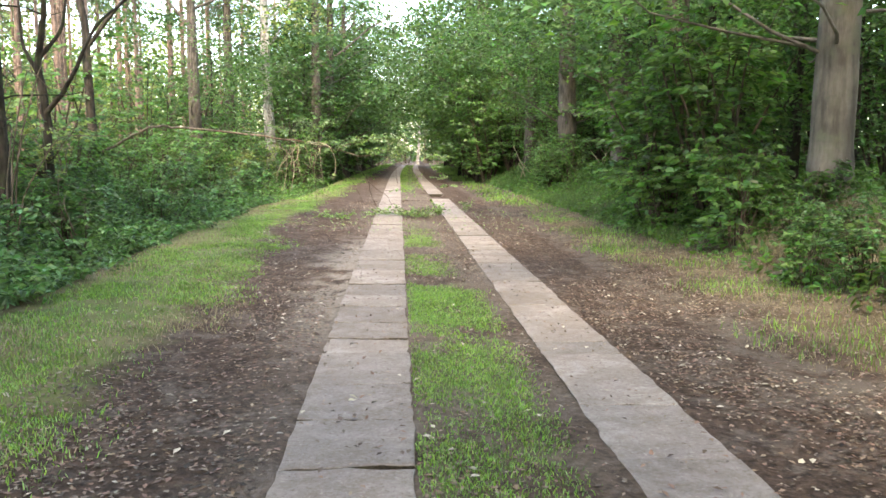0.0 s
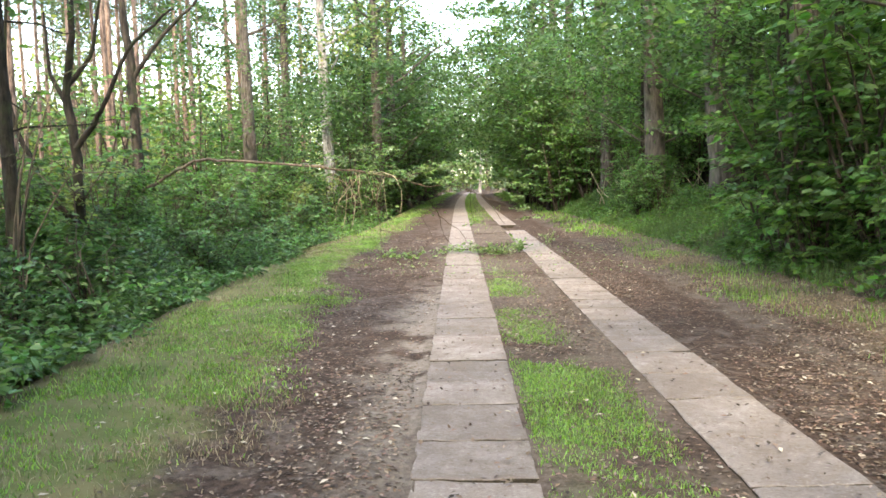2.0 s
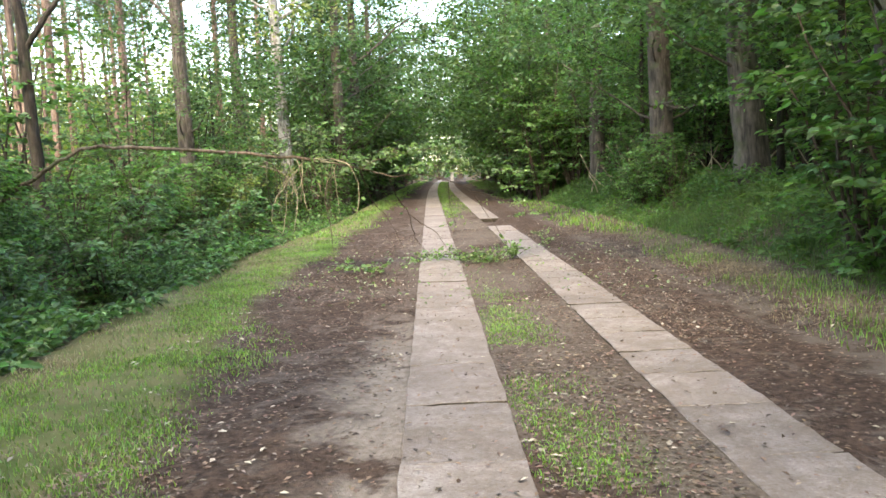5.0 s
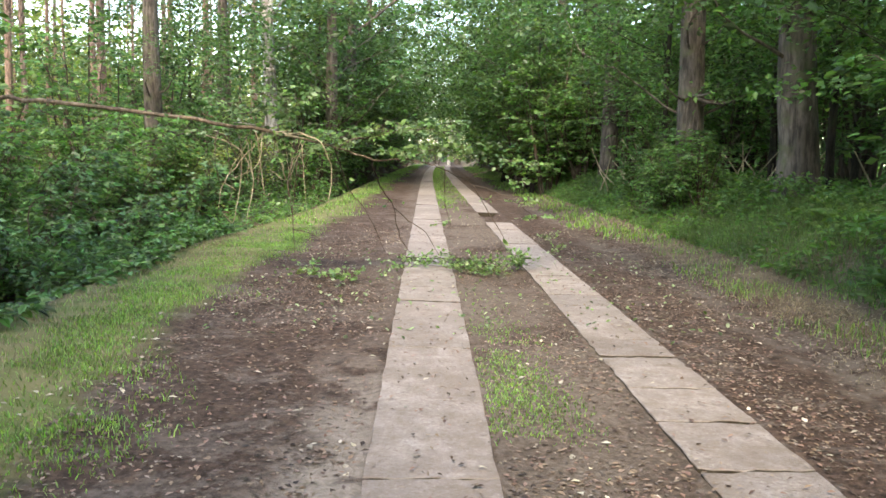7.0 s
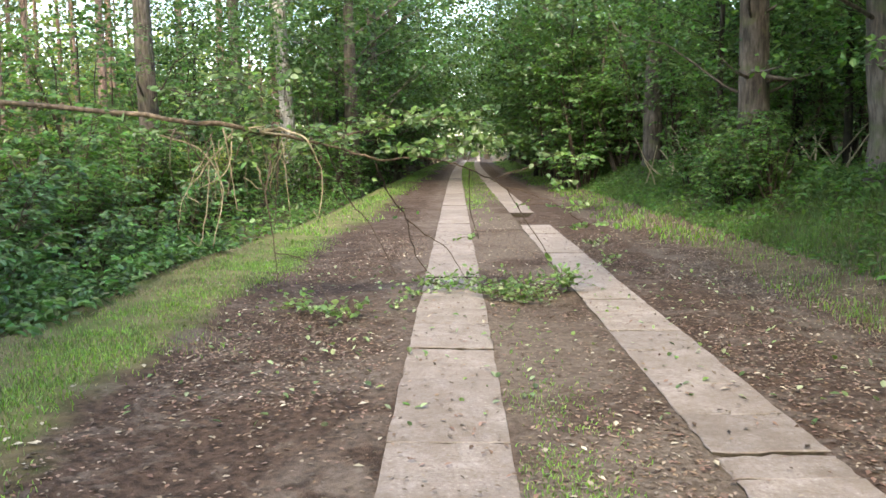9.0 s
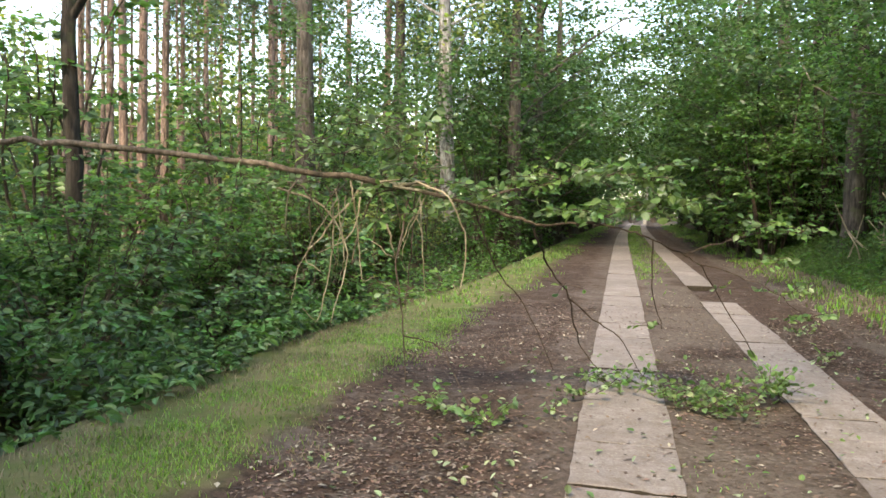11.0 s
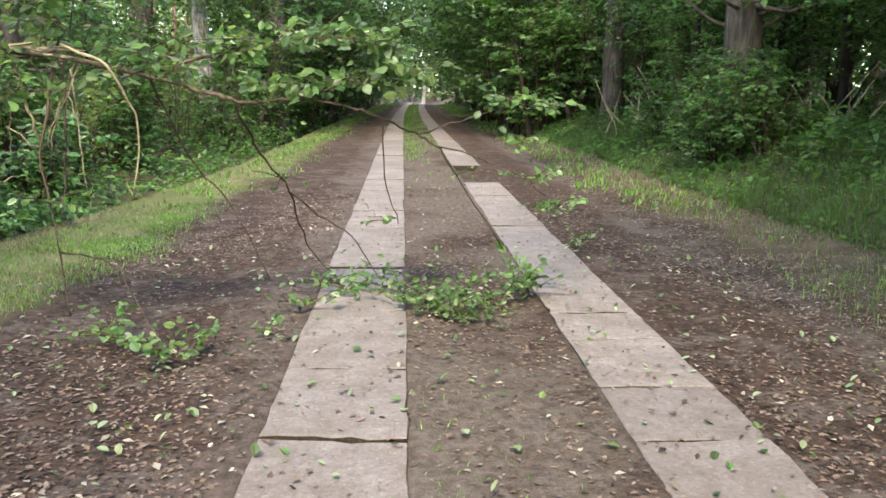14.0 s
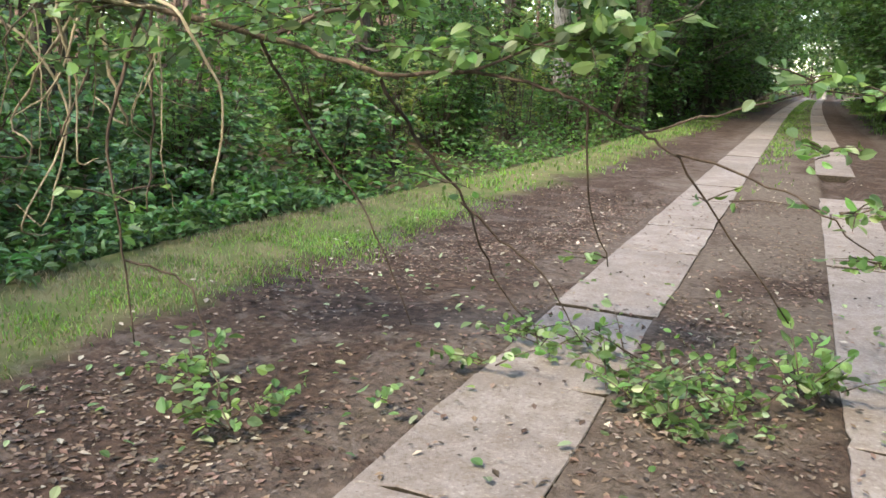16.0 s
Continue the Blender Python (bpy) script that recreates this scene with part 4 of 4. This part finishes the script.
# Those up to y 3 are unseen, added to shade the start of the track.
for x, y in ((-7.5, 3), (-8.0, -6), (7.5, 3), (7.0, -6), (-9.8, 1), (0.5, -16), (-8, -14), (8, -14), (-6.5, 64), (-7, 78), (8, 66), (8.5, 80), (-6.5, 95), (9.5, 96)):
    tree((OAK, BEECH)[int(abs(y)) % 2], x, y, rs.uniform(0, 360), rs.uniform(0.95, 1.15), "forest trees")
for i in range(8):                      # crowns that meet over the track
    y = 44 + i * 7.5
    tree(ARCH, road_x(y) - rs.uniform(4.2, 5.2), y, rs.uniform(0, 360), rs.uniform(0.95, 1.15), "roadside trees")
    tree(ARCH, road_x(y) + rs.uniform(4.6, 5.6), y + 3, rs.uniform(0, 360), rs.uniform(0.95, 1.15), "roadside trees")
for i, y in enumerate((-19, -13, -7, -1)):     # unseen crowns, added behind the start to shade the track
    tree(ARCH, road_x(y) - rs.uniform(4.6, 5.6), y, rs.uniform(0, 360), rs.uniform(1.0, 1.2), "roadside trees")
    tree(ARCH, road_x(y) + rs.uniform(5.0, 6.0), y - 3, rs.uniform(0, 360), rs.uniform(1.0, 1.2), "roadside trees")
for i in range(9):                      # woods out of view, added to hold back the sun
    y = rs.uniform(-30, 16)
    tree(OAK_FAR, rs.uniform(9.5, 32), y, rs.uniform(0, 360), rs.uniform(0.9, 1.2), "forest trees")
for i in range(22):                      # woods that close the far end
    tree((OAK_FAR, LOWTREE_FAR)[i % 2], -34 + i * 3.4, 150 + rs.uniform(-6, 12), rs.uniform(0, 360), rs.uniform(1.0, 1.4), "far trees")
for x, y, sc in ((-26, 84, 1.2), (-33, 90, 1.3), (-20, 92, 1.2), (-38, 70, 1.2), (-42, 55, 1.2), (-36, 44, 1.1), (-30, 34, 1.0), (-40, 84, 1.3), (-28, 62, 1.0), (22, 60, 1.2), (28, 45, 1.2), (20, 80, 1.3), (30, 72, 1.2), (16, 36, 1.0), (18, 24, 1.0)):
    tree(LOWTREE_FAR, x, y, rs.uniform(0, 360), sc, "forest trees")
for b in (HORNBEAM, DARKOAK, OAK, BEECH, LOWTREE, FORKED, BIRCH, DARKTREE, OAK_FAR, ARCH, GREY, LOWTREE_FAR, *PINES):
    drop_template(b)


# ---- woods all round, far off ----
rs = np.random.RandomState(77)


def far_band(n, x0, x1, y0, y1, top, size):
    x, y = rs.uniform(x0, x1, n), rs.uniform(y0, y1, n)
    crown = top * (0.72 + 0.28 * waves(x, y, 0.35, 78))
    return leaf_cloud(rs, np.stack([x, y, ground_z(x, y) + crown * rs.uniform(0, 1, n) ** 1.1], 1), size, 0.65, 0.35)


bands = [far_band(15000, -75, 75, 168, 195, 17, 0.95), far_band(20000, -72, -50, -40, 170, 15, 0.95), far_band(30000, -46, -30, 22, 120, 13, 0.55), far_band(11000, 40, 62, -40, 170, 15, 0.9), far_band(6000, -60, 60, -62, -44, 15, 0.9), far_band(26000, 15, 36, 6, 112, 15, 0.46)]
# Leaf backdrop whose sunlit look comes from its pale colour.
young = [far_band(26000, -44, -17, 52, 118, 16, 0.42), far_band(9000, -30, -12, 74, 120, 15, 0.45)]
stuff("young_wood", *join(young), LEAF_SUN_TINT, "sunlit pale green young wood behind the pine trunks", "woods")
stuff("far_woods", *join(bands), LEAF_TREE, "distant sunlit broadleaved woods closing the view", "woods")


# ---- crooked trees, dead wood ----
def limb_thing(name, x, y, limbs, bark, label, category, group=""):
    """A bare woody thing: every limb a tapered crooked tube; limbs: (points, thick, thin)."""
    root = new(name)
    root.matrix_world = pose(x, y, float(ground_z(x, y)))
    r = np.random.RandomState(int(abs(x * 100 + y * 10)) % 9999)
    for pts, a, b in limbs:
        p = np.asarray(pts, float)
        t = np.linspace(0, len(p) - 1, 4 * len(p))
        q = np.stack([np.interp(t, np.arange(len(p)), p[:, k]) for k in range(3)], 1)
        q[1:-1] = (q[:-2] + 2 * q[1:-1] + q[2:]) / 4 + r.normal(0, a * 0.12, q[1:-1].shape)
        part("limb", mesh_np("limb", *tube(q, np.linspace(a, b, len(q)), 7, 0.08, r), bark, True), root)
    return tagged(root, label, category, group)


limb_thing("crooked_tree", -6.66, 16.75, [
    ([(0.05, 0, -0.3), (0.02, 0, 1.2), (-0.03, 0.1, 2.3), (-0.17, 0.1, 3.3), (0.08, 0, 4.1), (-0.1, 0.2, 6.5)], 0.105, 0.045),
    ([(0, 0.05, 2.2), (0.3, 0, 2.55), (0.6, -0.1, 2.95), (1.0, 0, 3.9), (1.7, 0.3, 4.6)], 0.06, 0.02),
    ([(0, 0, 0.9), (-0.5, -0.1, 1.4), (-0.75, 0, 2.0), (-1.1, 0.1, 2.7), (-1.25, 0.2, 3.6), (-1.1, 0.3, 5.5)], 0.065, 0.025),
    ([(-0.1, 0.1, 2.9), (-0.5, 0.3, 3.5), (-0.6, 0.4, 4.6)], 0.05, 0.02),
    ([(-0.1, 0.1, 3.3), (0.3, 0.2, 3.8), (0.5, 0.2, 5.0)], 0.05, 0.02)], BARK_DARK, "crooked dark tree with mossy twisted limbs", "tree", "left forest")
limb_thing("leaning_tree", -8.5, 24.4, [
    ([(0.1, 0, -0.3), (0.08, 0, 1.8), (0.02, 0, 4.4), (-0.2, 0, 6.2), (-0.4, 0, 9)], 0.15, 0.08),
    ([(0.02, 0, 4.2), (0.5, 0, 4.9), (1.05, 0.1, 5.6), (1.6, 0.2, 6.1), (2.6, 0.3, 7.5)], 0.07, 0.025)], BARK_DARK, "dark trunk with one rising side limb", "tree", "left forest")
r = np.random.RandomState(81)
for cx, cy, n in ((-6.9, 14.6, 9), (-7.8, 19.5, 8), (-5.6, 12.4, 6)):
    stems = []
    for i in range(n):
        a, hgt, out = r.uniform(0, 6.28), r.uniform(1.8, 3.6), r.uniform(0.3, 1.4)
        c, d = math.cos(a), math.sin(a)
        stems.append(([(c * 0.1, d * 0.1, -0.2), (c * out * 0.25, d * out * 0.25, hgt * 0.5), (c * out * 0.7, d * out * 0.7, hgt * 0.9), (c * out * 1.3, d * out * 1.3, hgt * r.uniform(0.7, 1.0))], 0.016, 0.005))
    limb_thing("dead_shrub", cx, cy, stems, POLE_BARK, "leafless brown shrub with thin arching stems", "dead shrub", "dead shrubs")
for cx, cy, n, spread in ((7.6, 27.5, 10, 0.6), (6.7, 32.8, 9, 0.6), (5.9, 34.0, 7, 0.5), (8.0, 22.6, 6, 0.5)):
    sticks = []
    for i in range(n):
        a, ln = r.uniform(0, 6.28), r.uniform(0.7, 1.7)
        b = np.array([r.uniform(-spread, spread), r.uniform(-spread, spread), -0.05])
        e = b + np.array([math.cos(a) * ln * 0.6, math.sin(a) * ln * 0.6, ln * 0.8])
        sticks.append(([b, b * 0.5 + e * 0.5 + r.normal(0, 0.06, 3), e], r.uniform(0.02, 0.045), 0.01))
    limb_thing("broken_branches", cx, cy, sticks, RAW_WOOD, "heap of pale broken branches on the bank", "dead branches", "dead branches")


# ---- the fallen tree across the track ----
def curve_line(pts, rs, wob=0.012, per=5):
    p = np.asarray(pts, float)
    t = np.linspace(0, len(p) - 1, per * (len(p) - 1) + 1)
    q = np.stack([np.interp(t, np.arange(len(p)), p[:, k]) for k in range(3)], 1)
    for _ in range(2):
        q[1:-1] = (q[:-2] + 2 * q[1:-1] + q[2:]) / 4
    q[1:-1] += rs.normal(0, wob, q[1:-1].shape)
    return q


fallen = tagged(new("fallen_tree"), "snapped thin tree hanging over the track with drooping leafy branches", "fallen tree")
fallen.location = (-8.0, 19.6, 0.3)
bpy.context.view_layer.update()
HOME = Vector(fallen.location)


def hang(name, v, f, mat, label="", parent=None, smooth_shade=True):
    return part(name, mesh_np(name, np.asarray(v) - np.array(HOME), f, mat, smooth_shade), parent or fallen, label)


rs = np.random.RandomState(91)
hang("trunk", *tube(curve_line([(-8.0, 19.6, 0.55), (-7.2, 19.4, 1.0), (-6.4, 19.2, 1.47), (-5.8, 19.05, 1.8), (-5.2, 18.95, 2.08), (-4.2, 18.85, 2.03), (-3.0, 18.8, 1.88), (-1.85, 18.78, 1.74)], rs),
                    np.linspace(0.036, 0.022, 36), 9, 0.06, rs), POLE_BARK, "long bare brown stem")
for k in range(7):
    e = np.array([-1.72, 18.76, 1.73]) + (rs.uniform(0.05, 0.3), rs.normal(0, 0.04), rs.normal(0, 0.06))
    hang("splinter", *tube(np.array([(-1.88, 18.79, 1.74), (np.array((-1.88, 18.79, 1.74)) + e) / 2 + rs.normal(0, 0.01, 3), e]), [0.017, 0.012, 0.002], 4), RAW_WOOD, "pale split wood")

FALLEN_BRANCHES = [
    ([(-1.9, 18.8, 1.73), (-1.53, 18.8, 1.69), (-1.12, 19.05, 1.58), (-0.8, 19.15, 1.48), (-0.63, 19.3, 1.43)], 0.017, 0.011),
    ([(-0.66, 19.28, 1.44), (-0.3, 19.35, 1.47), (-0.06, 19.4, 1.43), (0.14, 19.4, 1.37), (0.42, 19.45, 1.24), (0.57, 19.47, 1.16), (0.8, 19.7, 0.8), (1.09, 20.0, 0.36)], 0.010, 0.004),
    ([(-0.72, 19.3, 1.42), (-0.62, 19.55, 1.1), (-0.44, 19.7, 0.85), (-0.38, 19.95, 0.42), (-0.2, 20.0, 0.2)], 0.010, 0.004),
    ([(-0.46, 19.68, 0.84), (-0.25, 19.7, 0.66), (-0.03, 19.7, 0.54), (0.17, 19.75, 0.2)], 0.008, 0.003),
    ([(-1.15, 19.0, 1.57), (-1.02, 19.3, 1.07), (-0.78, 19.3, 0.82), (-0.54, 19.3, 0.3)], 0.008, 0.003),
    ([(-1.6, 18.8, 1.68), (-1.67, 18.6, 1.18), (-1.59, 18.6, 0.66), (-1.57, 18.62, 0.25)], 0.010, 0.003),
    ([(-1.6, 18.62, 0.62), (-1.34, 18.7, 0.57), (-1.2, 18.65, 0.3), (-1.0, 18.5, 0.06)], 0.006, 0.003),
    ([(-1.1, 19.05, 1.6), (-0.96, 19.2, 1.7), (-0.51, 19.2, 1.77), (-0.23, 19.2, 1.84), (0.15, 19.2, 1.85)], 0.012, 0.004),
    ([(-0.3, 19.35, 1.47), (0.1, 19.3, 1.62), (0.42, 19.3, 1.6)], 0.008, 0.003),
    ([(0.42, 19.45, 1.24), (0.8, 19.55, 1.35), (1.1, 19.6, 1.45), (1.4, 19.6, 1.42)], 0.006, 0.003),
    ([(0.57, 19.47, 1.16), (0.95, 19.6, 1.05), (1.2, 19.6, 0.92), (1.45, 19.7, 0.72)], 0.006, 0.003),
    ([(0.2, 19.4, 1.35), (0.2, 19.5, 0.95), (0.3, 19.6, 0.62)], 0.006, 0.003),
    ([(-1.87, 18.8, 1.72), (-1.75, 18.75, 1.4), (-1.7, 18.8, 1.15), (-1.9, 18.8, 1.3)], 0.011, 0.004),
    ([(-1.56, 18.8, 1.68), (-1.6, 18.82, 1.2), (-1.63, 18.8, 0.8)], 0.008, 0.004),
    ([(-1.95, 18.83, 1.74), (-2.2, 18.8, 1.45), (-2.45, 18.8, 1.15), (-2.3, 18.8, 1.05)], 0.010, 0.004),
    ([(-2.0, 18.86, 1.75), (-2.0, 18.7, 1.35), (-2.3, 18.7, 1.2)], 0.008, 0.003),
]
for i, (pts, a, b) in enumerate(FALLEN_BRANCHES):
    q = curve_line(pts, rs, 0.006)
    hang("branch", *tube(q, np.linspace(a, b, len(q)), 7 if a > 0.01 else 5, 0.05, rs), RAW_WOOD if i in (12, 14, 15) else (POLE_BARK if i == 0 else TWIG), "pale barkless branch" if i in (12, 14, 15) else "")


for k in range(11):                      # pale dead twigs that hang from the break
    b0 = np.array([-1.75, 18.8, 1.7]) + (rs.uniform(-0.75, 0.5), rs.normal(0, 0.06), rs.uniform(-0.1, 0.05))
    drop, out = rs.uniform(0.35, 0.85), rs.uniform(-0.35, 0.25)
    q = curve_line([b0, b0 + (out * 0.5, rs.normal(0, 0.08), -drop * 0.35), b0 + (out, rs.normal(0, 0.1), -drop * 0.75), b0 + (out * rs.uniform(0.2, 1.4), rs.normal(0, 0.1), -drop)], rs, 0.005)
    hang("dead_twig", *tube(q, np.linspace(0.006, 0.002, len(q)), 4), RAW_WOOD if k % 3 else POLE_BARK)


for k in range(8):                       # barkless stems that curl down from the break
    b0 = np.array([-1.8, 18.8, 1.72]) + (rs.uniform(-0.9, 0.5), rs.normal(0, 0.08), rs.uniform(-0.04, 0.04))
    drop, out, back = rs.uniform(0.3, 1.1), rs.uniform(-0.6, 0.6), rs.uniform(-0.3, 0.3)
    q = curve_line([b0, b0 + (out * 0.7, rs.normal(0, 0.1), -drop * 0.12), b0 + (out, rs.normal(0, 0.12), -drop * 0.5), b0 + (out + back * 0.4, rs.normal(0, 0.12), -drop), b0 + (out + back, rs.normal(0, 0.12), -drop * rs.uniform(0.8, 1.1))], rs, 0.004)
    hang("curled_stem", *tube(q, np.linspace(0.009, 0.003, len(q)), 6, 0.08, rs), (RAW_WOOD, POLE_BARK)[k % 3 == 0], "pale barkless stem")


def spray(at, n_twigs, reach, per, size, rise, flat=0.45, mat=LEAF_BRANCH):
    """A leafy sprig: thin twigs from one place, with alternate oval leaves."""
    at = np.asarray(at, float)
    wood, pts, aims = [], [], []
    for i in range(n_twigs):
        a = rs.uniform(0, 6.283)
        w = np.array([math.cos(a), math.sin(a), rise + rs.normal(0, 0.25)])
        ln = reach * rs.uniform(0.5, 1.1)
        b = at + rs.normal(0, reach * 0.12, 3) * (1, 1, 0.3)
        tip = b + w / np.linalg.norm(w) * ln
        tip[2] = max(tip[2], 0.035)
        b[2] = max(b[2], 0.03)
        wood.append(tube(np.stack([b, (b + tip) / 2 + (0, 0, 0.04 * ln), tip]), [0.004, 0.003, 0.0015], 4))
        m = max(2, int(per * rs.uniform(0.7, 1.3)))
        side = np.array([-w[1], w[0], 0.1]) * np.where(np.arange(m) % 2, 1, -1)[:, None]
        pts.append(b + (tip - b) * np.linspace(0.15, 1, m)[:, None] + rs.normal(0, 0.008, (m, 3)))
        aims.append(side + w * 0.7)
    p = np.concatenate(pts)
    p[:, 2] = np.maximum(p[:, 2], 0.04)
    sprig = tagged(hang("sprig", *join(wood), TWIG), kind="stuff")
    v, f = round_leaves(rs, p, size, 0.64, flat, np.concatenate(aims))
    v[:, 2] = np.maximum(v[:, 2], 0.026 + 0.02 * np.abs(np.sin(v[:, 0] * 90)))
    turned = np.repeat(rs.uniform(0, 1, len(p)) < 0.14, 10).astype(np.int32)       # leaves that show their pale backs
    tagged(part("leaf_spray", mesh_np("leaf_spray", v - np.array(HOME), f, [mat, LEAF_UNDERSIDE], False, turned), sprig), kind="stuff")


# clumps lying on the track
for x, y, n, reach, per in ((-0.28, 19.6, 5, 0.2, 6), (-0.1, 20.05, 6, 0.22, 6), (0.1, 20.2, 4, 0.2, 6), (-0.3, 20.15, 4, 0.2, 5), (0.32, 19.7, 5, 0.2, 6), (0.45, 19.5, 7, 0.22, 7), (0.67, 19.28, 7, 0.2, 7),
                           (0.9, 19.5, 6, 0.2, 6), (1.0, 19.7, 5, 0.2, 6), (0.62, 19.75, 6, 0.22, 6), (0.8, 20.0, 4, 0.2, 5), (0.4, 20.1, 4, 0.2, 5)):
    spray((x, y, 0.05), int(n * 1.35), reach * 1.6, int(per * 1.3), 0.062, 0.36)
spray((1.2, 19.85, 0.08), 10, 0.3, 7, 0.072, 1.1)
spray((1.3, 20.0, 0.06), 6, 0.25, 7, 0.07, 0.7)
for x, y, n in ((-1.45, 18.88, 7), (-1.3, 18.72, 4), (-0.92, 18.68, 4), (-0.9, 18.42, 5), (-1.05, 18.55, 3), (2.07, 21.9, 6), (2.3, 23.9, 6), (-0.5, 19.0, 2)):
    spray((x, y, 0.05), int(n * 1.4), 0.27, 5, 0.066, 0.6)
# leaves still hanging in the air
for x, y, z, n, reach, per, size in ((-2.4, 18.9, 2.05, 6, 0.35, 6, 0.06), (-2.0, 18.7, 2.2, 6, 0.35, 6, 0.06), (-1.5, 18.7, 2.1, 6, 0.35, 6, 0.06), (-2.6, 18.9, 1.7, 5, 0.3, 5, 0.06), (-1.35, 18.85, 1.6, 5, 0.3, 6, 0.06), (-1.75, 18.75, 1.5, 4, 0.3, 5, 0.06), (-2.15, 18.8, 1.95, 5, 0.3, 6, 0.06), (-1.75, 18.8, 2.0, 6, 0.3, 6, 0.06), (-1.9, 18.75, 1.7, 5, 0.28, 6, 0.06), (-1.55, 18.8, 1.85, 4, 0.3, 6, 0.06), (-1.2, 19.0, 1.72, 5, 0.3, 6, 0.06),
                                     (-1.0, 19.15, 1.65, 5, 0.3, 6, 0.065), (-0.75, 19.2, 1.75, 6, 0.3, 6, 0.065), (-0.5, 19.2, 1.8, 6, 0.3, 6, 0.068), (-0.25, 19.2, 1.82, 6, 0.3, 6, 0.07), (0.05, 19.25, 1.82, 6, 0.3, 7, 0.07),
                                     (-0.4, 19.35, 1.55, 6, 0.28, 6, 0.068), (-0.1, 19.35, 1.58, 6, 0.28, 6, 0.07), (0.2, 19.3, 1.62, 7, 0.28, 7, 0.07), (0.4, 19.3, 1.6, 5, 0.22, 6, 0.07), (0.2, 19.25, 1.9, 4, 0.25, 5, 0.066),
                                     (1.05, 19.6, 1.47, 4, 0.18, 4, 0.055), (1.35, 19.6, 1.43, 5, 0.16, 4, 0.055), (1.1, 19.6, 1.2, 3, 0.18, 4, 0.055), (1.22, 19.6, 0.95, 4, 0.2, 4, 0.055), (1.45, 19.7, 0.75, 4, 0.2, 4, 0.055),
                                     (0.75, 19.6, 0.95, 2, 0.2, 3, 0.055), (-0.5, 19.6, 0.95, 2, 0.2, 3, 0.055), (0.28, 19.6, 0.65, 2, 0.2, 3, 0.06), (-1.6, 18.6, 0.9, 2, 0.2, 3, 0.055), (-2.35, 19.0, 1.75, 3, 0.3, 5, 0.06),
                                     (-3.2, 18.8, 1.85, 2, 0.25, 4, 0.07), (-4.6, 18.9, 1.9, 3, 0.3, 4, 0.07)):
    spray((x, y, z), int(n * 1.9), reach * 1.25, int(per * 1.3), size * 1.2, 0.1, 0.35)
for number, mat, label in ((260, LEAF_BRANCH, "fresh green leaves torn off and lying on the track"), (200, LEAF_UNDERSIDE, "torn leaves lying with their pale undersides up")):
    x, y = scatter(rs, number, -2.9, 2.3, 15.6, 22.0)
    v, f = round_leaves(rs, np.stack([x, y, np.maximum(ground_z(x, y), 0.02) + 0.012], 1), 0.050, 0.7, 0.93)
    stuff("fallen_green_leaves", v, f, mat, label, "fallen leaves")
